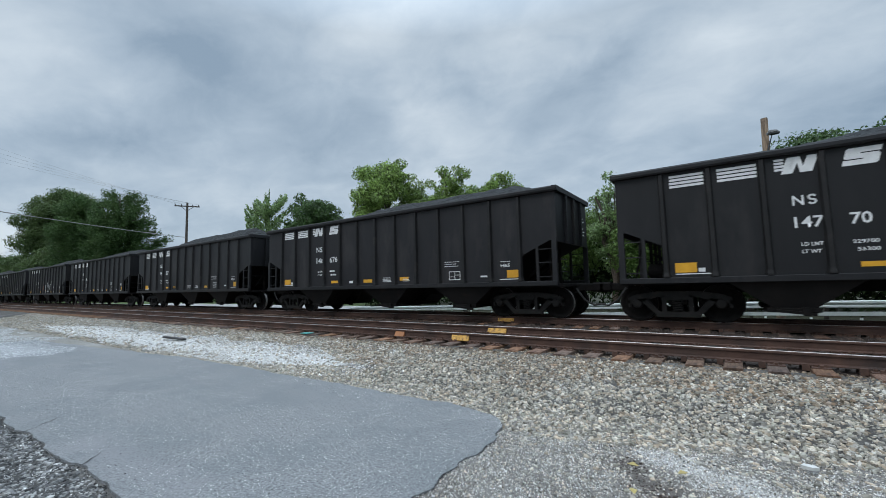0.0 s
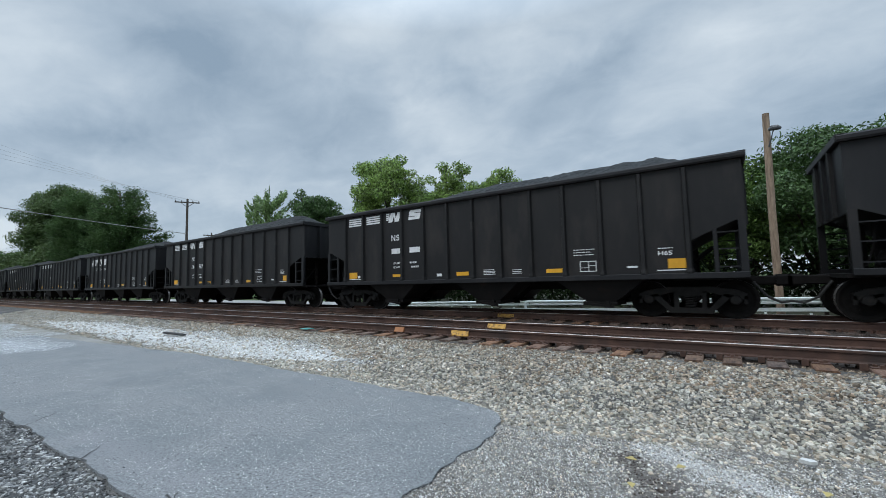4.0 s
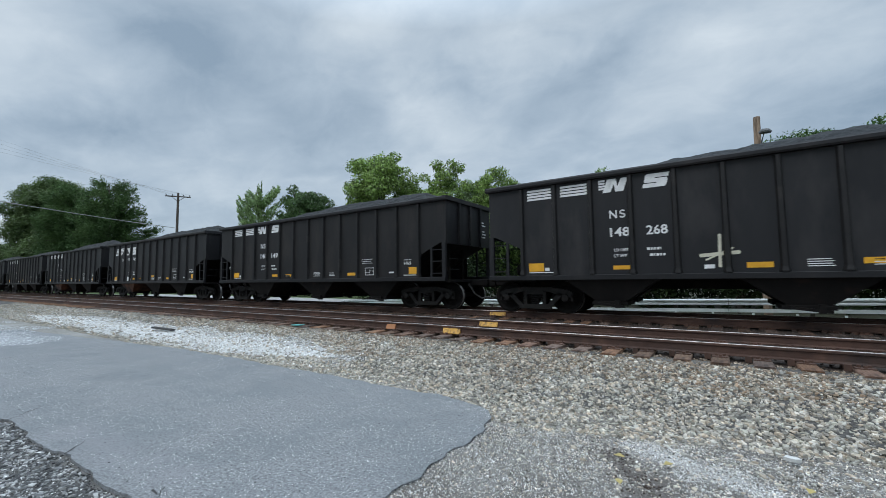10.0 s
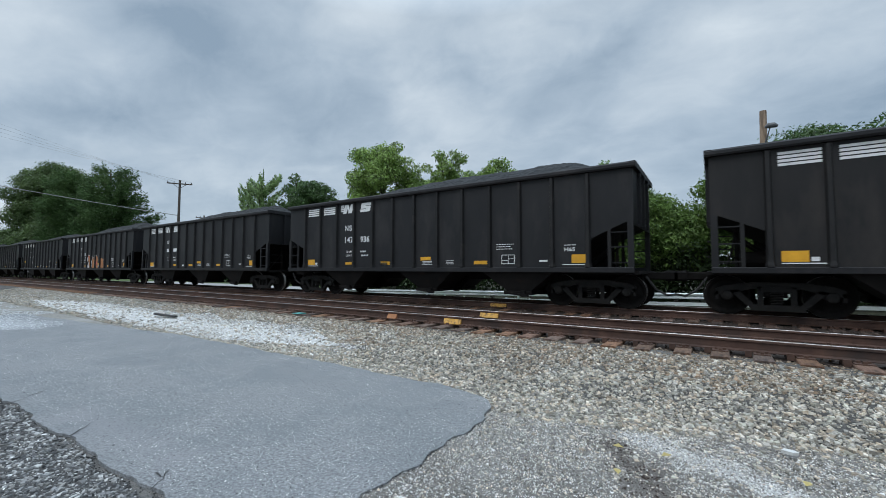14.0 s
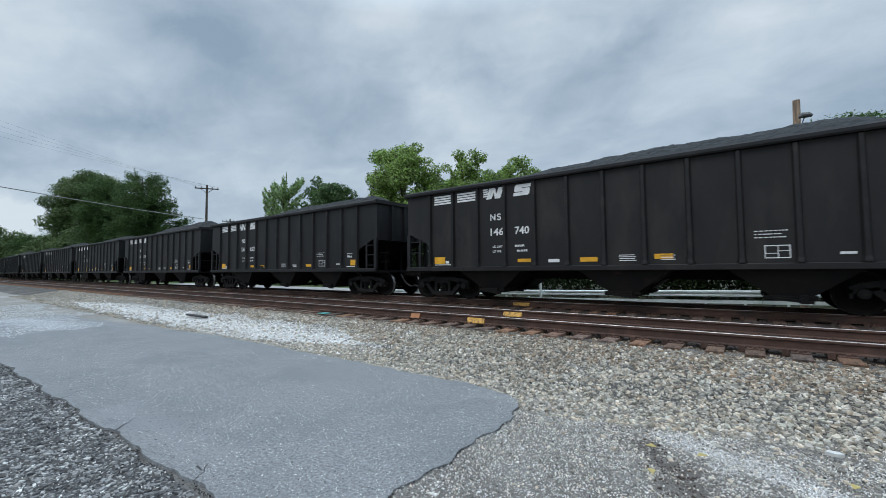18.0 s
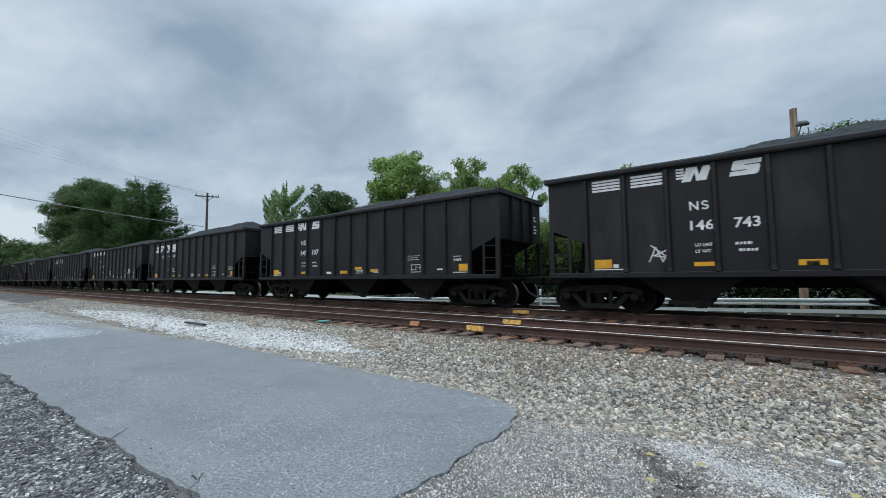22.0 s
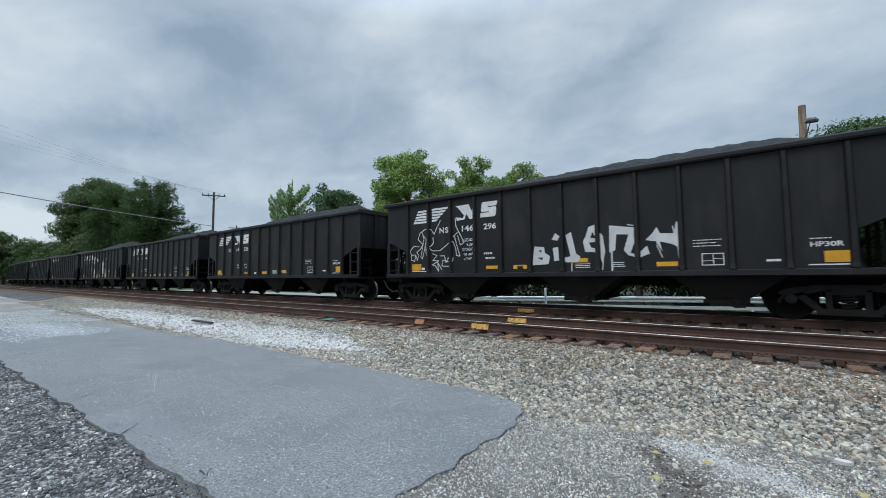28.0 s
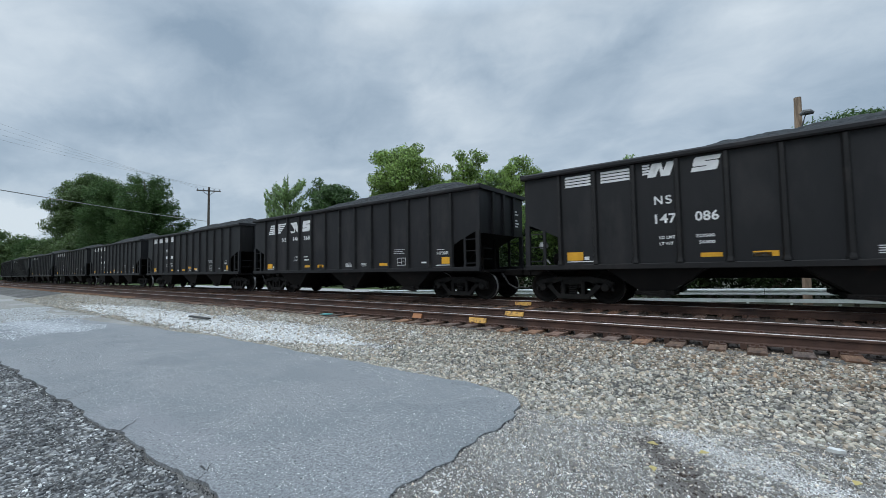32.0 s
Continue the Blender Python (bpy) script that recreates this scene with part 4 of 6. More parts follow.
def needle_plumes(g, branches, per, size, slim=0.26):
    """Long thin sprays along each branch, flattened and turned up at the tips."""
    V, F, base = [], [], 0
    for root, tip, thick in branches:
        root, tip = np.array(root), np.array(tip)
        run = tip - root
        reach = np.linalg.norm(run)
        n = int(per * reach * thick)
        q = g.uniform(0.12, 1.0, n) ** 0.8
        across = np.cross(run / reach, (0, 0, 1.0))
        width = thick * (1.15 - 0.75 * q) * g.normal(0, 0.55, n)
        p = root + run * q[:, None] + across * width[:, None]
        p[:, 2] += 0.10 * reach * q ** 2 + g.normal(0, 0.42, n) * thick - 0.05 * np.abs(width)
        way = run / reach + across * (width / thick * 0.8)[:, None] + g.normal(0, 0.5, (n, 3)) + np.array([0, 0, 0.2])
        way /= np.linalg.norm(way, axis=1)[:, None]
        b = np.cross(way, g.normal(0, 1, (n, 3)))
        b /= np.linalg.norm(b, axis=1)[:, None] + 1e-9
        sz = size * g.uniform(0.6, 1.4, n)[:, None]
        v = np.stack([p - way * sz, p - b * sz * slim, p + way * sz, p + b * sz * slim], 1)
        V.append(v.reshape(-1, 3))
        k = np.arange(n)[:, None] * 4 + base
        F.append(np.concatenate([k + np.array([[0, 1, 2]]), k + np.array([[0, 2, 3]])], 0))
        base += 4 * n
    return np.concatenate(V), np.concatenate(F)


def pine(label, x, y, height, r, seed, bare=()):
    g = np.random.default_rng(seed)
    t = thing("pine_tree", None, None, label, "tree", "pines behind the tracks", at=pose(x, y, 0))
    part("trunk", Shape().tube([(0, 0, -0.45), (0.1, 0, height * 0.5), (0, 0, height * 0.96)], [0.4, 0.26, 0.06], 9), BARK, t)
    branches = []
    for i in range(190):
        h = g.uniform(0.05, 0.95)
        reach = r * (1.0 if h < 0.62 else (1 - 0.45 * ((h - 0.62) / 0.38) ** 2)) * g.uniform(0.55, 1.08)
        a = g.uniform(0, 6.283)
        root = (0, 0, h * height - 0.05 * reach)
        tip = (math.cos(a) * reach, math.sin(a) * reach, h * height + g.uniform(-0.02, 0.14) * reach)
        branches.append((root, tip, 0.34 * r * g.uniform(0.55, 1.0) * (1.1 - 0.4 * h)))
        if i % 4 == 0:
            part("limb", Shape().tube([root, Vector(root).lerp(Vector(tip), 0.5), tip], [0.09, 0.06, 0.02], 5), BARK, t)
    # longer low branches that stand out to one side
    for out, bz, bl in bare:
        root, tip = (0, 0, bz - 0.5), (0.28 * out, 0.96 * out, bz)
        part("limb", Shape().tube([root, Vector(root).lerp(Vector(tip), 0.5), tip], [0.1, 0.07, 0.02], 5), BARK, t)
        for q, lift in ((0.3, 0.0), (0.55, 0.25), (0.5, -0.15)):
            branches.append(((0.28 * out * q, 0.96 * out * q, bz - 0.3), (0.28 * out, 0.96 * out * (0.85 + 0.15 * (lift == 0)), bz + lift), bl * 0.5))
    v, f = needle_plumes(g, branches, 85, 0.19)
    part("crown", mesh_from("crown", v, f, NEEDLES), NEEDLES, t)
    return t


def feathery_tree(label, x, y, height, r, seed, mat):
    """A young tree whose branches rise steeply in separate plumes."""
    g = np.random.default_rng(seed)
    t = thing("broadleaf_tree", None, None, label, "tree", "trees behind the tracks", at=pose(x, y, 0))
    part("trunk", Shape().tube([(0, 0, -0.45), (0.1, 0, height * 0.45), (0, 0.05, height * 0.9)], [0.2, 0.12, 0.03], 9), BARK, t)
    branches = [((0, 0, height * 0.6), (0.2, 0.1, height * 0.9), 0.5)]
    for i in range(46):
        h, a = g.uniform(0.22, 0.78), g.uniform(0, 6.283)
        reach = r * g.uniform(0.45, 1.1) * (1.15 - 0.55 * h)
        root, tip = (0, 0, h * height), (math.cos(a) * reach, math.sin(a) * reach, min(height * 0.98, h * height + reach * g.uniform(0.35, 1.1)))
        branches.append((root, tip, 0.42 * g.uniform(0.7, 1.2)))
        if i % 3 == 0:
            part("limb", Shape().tube([root, Vector(root).lerp(Vector(tip), 0.5), tip], [0.05, 0.035, 0.012], 5), BARK, t)
    v, f = needle_plumes(g, branches, 150, 0.16, 0.34)
    part("crown", mesh_from("crown", v, f, mat), mat, t)
    return t


def spot(az, d):
    """A place at an angle (degrees) from the line of the track and a distance from where the camera stands."""
    a = radians(az)
    return 0.4 - d * math.cos(a), -7.65 + d * math.sin(a)


pine("tall dark green pine with layered branches behind the train", *spot(16.6, 78), 16.4, 4.4, 21, bare=((5.4, 9.9, 1.2), (7.0, 9.0, 1.3), (5.6, 7.6, 1.3), (6.2, 8.2, 1.1), (5.2, 6.2, 1.3), (4.8, 11.4, 0.9)))
tree("broadleaf_tree", "tall dense dark green broadleaf tree behind the train", *spot(12.2, 108), 21.2, 6.3, 22, LEAF_OAK, leaf=0.22, per=250, clear=0.26, count=64, lobe=0.36)
pine("dark green pine beside a taller tree", *spot(13.9, 92), 17.6, 5.2, 23)
tree("broadleaf_tree", "low spreading green tree below taller trees", *spot(11.6, 100), 9.5, 4.6, 25, LEAF_OAK, leaf=0.24, per=230, clear=0.05, count=40, lobe=0.4)
tree("broadleaf_tree", "low green tree beyond the bend", *spot(9.3, 118), 8.6, 4.0, 26, LEAF_OAK, leaf=0.26, per=230, clear=0.05, count=34, lobe=0.4)
tree("broadleaf_tree", "distant grey-green tree beyond the bend", *spot(5.4, 150), 13.0, 5.5, 27, LEAF_OAK, leaf=0.3, per=230, clear=0.05, count=34, lobe=0.36)
pine("small dark conifer beyond the bend", *spot(8.2, 125), 9.0, 4.4, 24)
feathery_tree("light green young tree behind the train", *spot(31.9, 46), 11.9, 3.1, 31, LEAF_LIGHT)
tree("broadleaf_tree", "rounded dark green tree behind the train", *spot(37.8, 42), 10.7, 3.1, 32, LEAF_DARK, leaf=0.14, per=280, clear=0.15, count=62, lobe=0.28)
tree("broadleaf_tree", "large full green maple behind the train", *spot(47.9, 36), 12.9, 3.7, 33, LEAF_MAPLE, leaf=0.13, per=300, clear=0.15, count=56, lobe=0.285)
tree("broadleaf_tree", "green maple with a loose crown behind the train", *spot(56.8, 39), 13.1, 3.0, 34, LEAF_MAPLE, leaf=0.135, per=260, clear=0.2, count=32, lobe=0.29)
tree("broadleaf_tree", "bright green tree beside taller maples", *spot(60.5, 41), 11.4, 3.4, 35, LEAF_LIGHT, leaf=0.14, per=260, clear=0.2, count=36, lobe=0.27)
tree("broadleaf_tree", "green tree with an open crown behind the train", *spot(64, 37), 11.3, 2.7, 36, LEAF_MAPLE, leaf=0.13, per=260, clear=0.2, count=30, lobe=0.28)
for az, d, h, r, seed, m, lab in ((73, 25, 5.6, 2.4, 41, LEAF_BUSH, "light green leafy bush behind the guardrail"), (78.3, 22, 6.6, 0.95, 49, LEAF_LIGHT, "tall slender light green sapling behind the guardrail"), (83, 21, 4.9, 1.7, 42, LEAF_BUSH, "light green slender bush behind the guardrail"), (86, 22, 4.2, 2.0, 43, LEAF_BUSH, "green leafy bush behind the guardrail"), (92.5, 21.5, 5.9, 2.0, 44, LEAF_BUSH, "green bushy tree behind a wooden pole"), (99, 21.5, 6.6, 2.4, 45, LEAF_DARK, "dark green bushy tree behind the guardrail"), (107, 22, 6.8, 2.6, 46, LEAF_DARK, "dark green bushy tree behind the guardrail"), (66, 28, 4.6, 2.4, 47, LEAF_BUSH, "green leafy bush behind the guardrail"), (116, 24, 6.6, 3.0, 48, LEAF_DARK, "dark green bushy tree behind the guardrail")):
    tree("bush", lab, *spot(az, d), h, r, seed, m, leaf=0.088, per=180, clear=0.15, count=38, lobe=0.4, group="bushes behind the guardrail")

# far woods, one sheet of leaf clumps
g = np.random.default_rng(77)
lobes = []
for i in range(190):
    az = g.uniform(-14, 80)
    d = g.uniform(170, 330) if az < 20 else g.uniform(95, 130)
    x, y = spot(az, d)
    h = g.uniform(0.03, 0.055) * d * (1.0 if az < 9 else 0.9)
    lobes.append((x, y, h * 0.5, h * 0.9, h * 0.9, h * 0.62))
v, f = leaves(g, lobes, 3.0, 1.0)
thing("far_woods", mesh_from("far_woods", v, f, LEAF_DARK), LEAF_DARK, "distant dark green woods along the horizon", "woods", kind="stuff")
# low hedge under the trees, the shade there put into its dark leaf colour
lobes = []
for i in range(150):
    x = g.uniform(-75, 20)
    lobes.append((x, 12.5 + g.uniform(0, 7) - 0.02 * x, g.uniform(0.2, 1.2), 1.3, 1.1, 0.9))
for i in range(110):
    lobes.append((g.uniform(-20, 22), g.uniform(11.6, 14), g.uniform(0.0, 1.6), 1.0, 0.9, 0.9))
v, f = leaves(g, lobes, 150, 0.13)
# taller clumps added behind to close gaps where bright sky showed through
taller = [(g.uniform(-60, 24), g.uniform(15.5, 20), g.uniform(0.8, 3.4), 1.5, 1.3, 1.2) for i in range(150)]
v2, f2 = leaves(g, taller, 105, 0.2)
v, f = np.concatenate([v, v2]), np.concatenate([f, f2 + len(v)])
thing("undergrowth", mesh_from("undergrowth", v, f, SHADE_LEAF), SHADE_LEAF, "low undergrowth below the trees, shade coloured into its dark leaves", "undergrowth", kind="stuff")


def utility_pole(x, y, h, label, turn):
    p = thing("utility_pole", None, None, label, "utility pole", "utility poles", at=pose(x, y, -0.4, 0, 0, turn))
    part("pole", Shape().tube([(0, 0, -0.3), (0, 0, h * 0.5), (0, 0, h)], [0.19, 0.16, 0.12], 10), POLE_DARK, p)
    part("crossarm", Shape().box(-1.35, 1.35, -0.15, -0.02, h - 0.55, h - 0.42), POLE_DARK, p)
    for sx in (-1, 1):
        part("brace", Shape().bar((sx * 0.75, -0.09, h - 0.5), (0, -0.12, h - 1.1), 0.05), POLE_DARK, p)
    for sx in (-1.25, -0.6, 0.6, 1.25):
        part("insulator", Shape().tube([(sx, -0.085, h - 0.42), (sx, -0.085, h - 0.3), (sx, -0.085, h - 0.22)], [0.04, 0.06, 0.03], 7), LAMP_GREY, p)
    return p


PX, PY = spot(23.0, 60)
utility_pole(PX, PY, 12.55, "dark wooden utility pole with a crossarm and insulators", 60)
utility_pole(*spot(25.6, 88), 11.5, "distant wooden utility pole with a crossarm", 60)


def wire(name, a, b, sag, r, mat, label):
    pts = []
    for i in range(17):
        q = i / 16
        p = Vector(a).lerp(Vector(b), q)
        p.z -= sag * 4 * q * (1 - q)
        pts.append(p)
    thing(name, Shape().tube(pts, [r] * 17, 5), mat, label, "wire", "overhead wires")


def along(az, el, d):
    x, y = spot(az, d)
    return x, y, 1.05 + d * math.tan(radians(el))


for off, el in ((-1.25, 15.6), (-0.6, 14.9), (0.6, 14.2), (1.25, 13.6)):
    wire("power_line", (PX + 0.5 * off, PY + 0.87 * off, 11.95), along(0.5, el, 66), 0.3, 0.008, CABLE, "thin overhead power line")
wire("telephone_cable", (PX, PY, 7.7), along(0.5, 8.75, 40), 0.15, 0.035, CABLE, "thick sagging telephone cable on a pole")

stub = thing("wooden_pole", None, None, "weathered light brown wooden pole with a small lamp", "pole", at=pose(1.95, 10.0, -0.4, 0, 0, 0))
part("pole", Shape().tube([(0, 0, -0.3), (0.0, 0, 3.5), (0.05, 0, 6.95)], [0.12, 0.112, 0.10], 12), POLE_WOOD, stub)
arm = part("lamp_arm", Shape().tube([(0.06, -0.1, 5.75), (0.14, -0.2, 6.05), (0.2, -0.3, 6.27)], [0.025, 0.025, 0.025], 7), LAMP_GREY, stub)
part("lamp_head", Shape().tube([(0.06, -0.3, 6.28), (0.16, -0.3, 6.33), (0.30, -0.3, 6.32), (0.40, -0.3, 6.27)], [0.04, 0.095, 0.09, 0.04], 10), LAMP_GREY, stub, "grey oval lamp head")


# ---- the coal train ----
PITCH, HALF = 15.4, 6.9
SILL, TOP = 1.0, 3.72
SKIN, RIB_OUT = 1.54, 1.64
RIBS = [-5.85 + 0.97 * i for i in range(13)]
WHEEL_R = 0.457


def side_sheet(s, y):
    """A thin side with the lower corners cut open at both ends."""
    pts = [(-5.83, SILL), (5.8, SILL), (5.8, 1.84), (6.72, 2.25), (6.9, 2.25), (6.9, TOP - 0.08), (-6.9, TOP - 0.08), (-6.9, 2.25), (-6.72, 2.25), (-5.83, 1.84)]
    return s.prism(pts, y - 0.012, y + 0.012)


def rib_shape(x, side):
    """A pressed hat-shaped rib, with a wider foot."""
    s = Shape()
    y0, y1 = side * (SKIN + 0.010), side * RIB_OUT
    lo = [(x - 0.075, y0), (x - 0.042, y1), (x + 0.042, y1), (x + 0.075, y0)]
    hi = [(x - 0.065, y0), (x - 0.036, y1 - side * 0.012), (x + 0.036, y1 - side * 0.012), (x + 0.065, y0)]
    ft = [(x - 0.10, y0), (x - 0.055, y1 + side * 0.012), (x + 0.055, y1 + side * 0.012), (x + 0.10, y0)]
    rings = [(ft, SILL + 0.105), (ft, SILL + 0.14), (lo, SILL + 0.22), (hi, TOP - 0.12)]
    verts = [(px, py, z) for ring, z in rings for px, py in ring]
    faces = [(i * 4 + k, i * 4 + k + 1, i * 4 + 5 + k, i * 4 + 4 + k) for i in range(3) for k in range(3)] + [(3, 2, 1, 0), (12, 13, 14, 15)]
    return s.add(verts, faces)


RIB_MESHES = {}


def side_frame_mesh():
    s = Shape()
    for y in (-0.06,):
        s.prism([(-1.12, 0.46), (-1.12, 0.60), (-0.95, 0.68), (-0.45, 0.76), (0.45, 0.76), (0.95, 0.68), (1.12, 0.60), (1.12, 0.46), (0.82, 0.50), (0.42, 0.62), (-0.42, 0.62), (-0.82, 0.50)], y, y + 0.13)
        for sx in (-1, 1):
            s.prism([(sx * 0.86, 0.56), (sx * 0.70, 0.60), (sx * 0.34, 0.20), (sx * 0.46, 0.16)][:: sx], y, y + 0.12)
            s.prism([(sx * 0.24, 0.20), (sx * 0.34, 0.20), (sx * 0.34, 0.66), (sx * 0.24, 0.66)][:: sx], y, y + 0.12)
            s.prism([(sx * 1.06, 0.36), (sx * 1.12, 0.36), (sx * 1.12, 0.55), (sx * 1.06, 0.55)][:: sx], y, y + 0.12)
            s.lathe([(0.02, -0.11), (0.10, -0.10), (0.125, -0.04), (0.125, 0.10)], 14, (sx * 0.90, 0, WHEEL_R))
        s.prism([(-0.48, 0.13), (0.48, 0.13), (0.44, 0.26), (-0.44, 0.26)], y - 0.01, y + 0.14)
        s.box(-0.26, 0.26, y - 0.02, y + 0.12, 0.55, 0.66)
    return s.mesh("side_frame", TRUCK_STEEL)


def spring_mesh():
    s = Shape()
    turns = [(0.11 * math.cos(k * 0.9), -0.02 + 0.075 * math.sin(k * 0.9), 0.26 + 0.29 * k / 35) for k in range(36)]
    s.tube(turns, [0.02] * 36, 5)
    return s.mesh("coil_spring", TRUCK_STEEL)


def bolster_mesh():
    return Shape().box(-0.2, 0.2, -1.0, 1.0, 0.42, 0.62, 0.03).box(-0.35, 0.35, -0.3, 0.3, 0.6, 0.72).mesh("truck", CAR_FRAME)


def wheel_mesh(side):
    prof = [(0.10, 0.075), (0.12, 0.06), (0.34, 0.03), (0.40, 0.065), (WHEEL_R, 0.065), (WHEEL_R + 0.003, -0.03), (WHEEL_R + 0.022, -0.05), (WHEEL_R + 0.02, -0.07), (0.39, -0.072), (0.34, -0.02), (0.12, -0.06), (0.10, -0.08)]
    s = Shape().lathe([(r, y * side) for r, y in prof], 28)
    for k in range(5):
        a = k * 2 * math.pi / 5
        s.bar((0.2 * math.sin(a), side * 0.055, 0.2 * math.cos(a)), (0.26 * math.sin(a), side * 0.055, 0.26 * math.cos(a)), 0.03)
    me = s.mesh("wheel", WHEEL_STEEL)
    me.materials.append(TREAD_STEEL)
    n = 28
    for p in me.polygons:
        if 4 * n <= p.index < 5 * n:
            p.material_index = 1
    return me


def axle_mesh():
    return Shape().lathe([(0.075, -1.0), (0.09, -0.6), (0.08, 0.0), (0.09, 0.6), (0.075, 1.0)], 14).mesh("wheelset", CAR_FRAME)


SIDE_FRAME, SPRINGS, BOLSTER, AXLE = side_frame_mesh(), spring_mesh(), bolster_mesh(), axle_mesh()
WHEELS = {s: wheel_mesh(s) for s in (-1, 1)}


def coal_mesh(seed):
    """A heaped load, level along the sides, with two humps and a crust of lumps."""
    nx, ny = 170, 34
    verts = []
    h0 = seed * 11.3
    for j in range(ny + 1):
        v = -1 + 2 * j / ny
        for i in range(nx + 1):
            u = -1 + 2 * i / nx
            x, y = u * 6.82, v * 1.5
            peak = 2.6 + 0.5 * math.sin(seed * 2.1)
            rise = (x + 6.6) / (peak + 6.6) if x < peak else (6.7 - x) / (6.7 - peak)
            rise = max(0.0, min(1.0, rise * (1.75 if x < peak else 2.3)))
            crest = 0.84 * rise ** 0.7 * (0.86 + 0.14 * (x + 6.6) / (peak + 6.6) if x < peak else 1.0) * (0.98 + 0.08 * math.sin(seed * 3.7)) + 0.07 * noise.noise((x * 0.5 + h0, 0, 0))
            z = TOP - 0.16 + crest * (1 - abs(v) ** 1.35) + 0.05 * noise.noise((x * 2.2 + h0, y * 2.2, 1)) + 0.035 * noise.noise((x * 8 + h0, y * 8, 2))
            verts.append((x, y, z))
    w = nx + 1
    faces = [(j * w + i, j * w + i + 1, (j + 1) * w + i + 1, (j + 1) * w + i) for j in range(ny) for i in range(nx)]
    return mesh_from("coal_load", verts, faces, COAL)


COALS = [coal_mesh(k) for k in range(4)]


def hopper_car(label):
    car = thing("coal_hopper_car", None, None, label, "railway car", "coal hopper cars of the train")
    for side in (-1, 1):
        part("side_sheet", side_sheet(Shape(), side * SKIN), CAR_BLACK, car)
        part("side_sill", Shape().box(-6.9, 6.9, min(side * 1.53, side * 1.64), max(side * 1.53, side * 1.64), SILL - 0.04, SILL + 0.10, 0.012), CAR_BLACK, car)
        c = [(side * 1.50, TOP - 0.10), (side * 1.655, TOP - 0.10), (side * 1.675, TOP - 0.06), (side * 1.675, TOP + 0.01), (side * 1.64, TOP + 0.05), (side * 1.53, TOP + 0.05), (side * 1.50, TOP + 0.02)]
        part("top_chord", Shape().prism(c[::side], -6.97, 6.97, "x"), CAR_BLACK, car)
        for x in RIBS:
            key = (round(x, 3), side)
            if key not in RIB_MESHES:
                RIB_MESHES[key] = rib_shape(x, side).mesh("rib", CAR_RIB)
            part("rib", RIB_MESHES[key], None, car)
        for end in (-1, 1):
            part("corner_post", Shape().box(min(end * 6.76, end * 6.9), max(end * 6.76, end * 6.9), min(side * 1.50, side * 1.60), max(side * 1.50, side * 1.60), SILL, 2.26), CAR_BLACK, car)
            lad = part("ladder", Shape().box(min(end * 6.28, end * 6.36), max(end * 6.28, end * 6.36), min(side * 1.52, side * 1.58), max(side * 1.52, side * 1.58), SILL + 0.1, 2.08), CAR_BLACK, car)
            for z in (1.22, 1.62, 2.0):
                part("rung", Shape().bar((end * 6.32, side * 1.57, z), (end * 6.8, side * 1.57, z), 0.028), CAR_BLACK, lad)
    for end in (-1, 1):
        e = part("end_sheet", Shape().box(min(end * 6.86, end * 6.9), max(end * 6.86, end * 6.9), -SKIN, SKIN, 2.2, TOP - 0.08), CAR_BLACK, car)
        for y in (-0.75, 0.0, 0.75):
            part("end_rib", Shape().box(min(end * 6.9, end * 6.98), max(end * 6.9, end * 6.98), y - 0.05, y + 0.05, 2.2, TOP - 0.1), CAR_BLACK, e)
        part("end_chord", Shape().box(min(end * 6.84, end * 6.99), max(end * 6.84, end * 6.99), -1.66, 1.66, TOP - 0.09, TOP + 0.05), CAR_BLACK, car)
        part("slope_sheet", Shape().prism([(end * 6.85, 2.50), (end * 6.85, 2.44), (end * 4.55, 1.02), (end * 4.55, 1.08)][::end], -1.52, 1.52), CAR_FRAME, car)
        for y in (-0.45, 0.45):
            part("end_bracing", Shape().bar((end * 6.3, y, 1.0), (end * 6.3, y, 2.12), 0.08).bar((end * 5.3, y, 1.0), (end * 6.25, y, 1.75), 0.06), CAR_FRAME, car)
        part("end_platform", Shape().box(min(end * 5.5, end * 7.0), max(end * 5.5, end * 7.0), -1.5, 1.5, 0.92, 1.0), CAR_FRAME, car)
        part("coupler", Shape().box(min(end * 6.9, end * 7.62), max(end * 6.9, end * 7.62), -0.09, 0.09, 0.77, 0.99, 0.03).box(min(end * 7.45, end * 7.74), max(end * 7.45, end * 7.74), -0.17, 0.17, 0.74, 1.02, 0.05), CAR_FRAME, car)
        part("air_hose", Shape().tube([(end * 7.0, -0.3, 0.85), (end * 7.25, -0.3, 0.5), (end * 7.5, -0.28, 0.36), (end * 7.7, -0.25, 0.40)], [0.03] * 4, 7), BLACK_RUBBER, car)
        for z in (1.35, 1.7):
            part("grab_iron", Shape().bar((end * 6.95, -1.45, z), (end * 6.95, -0.9, z), 0.03), CAR_BLACK, car)
        tr = part("truck", BOLSTER, None, car, "cast steel truck with springs", at=pose(end * 5.72, 0, 0))
        for side in (-1, 1):
            fr = part("side_frame", SIDE_FRAME, None, tr, at=pose(0, side * 1.0, 0, 0, 0, 0 if side < 0 else 180))
            part("coil_spring", SPRINGS, None, tr, at=pose(0, side * 1.0, 0))
        for w in (-1, 1):
            ax = part("wheelset", AXLE, None, car, at=pose(end * 5.72 + w * 0.9, 0, WHEEL_R))
            for side in (-1, 1):
                part("wheel", WHEELS[side], None, ax, at=pose(0, side * 0.75, 0))
    part("centre_sill", Shape().box(-6.9, 6.9, -0.2, 0.2, 0.70, 0.98, 0.02), CAR_FRAME, car)
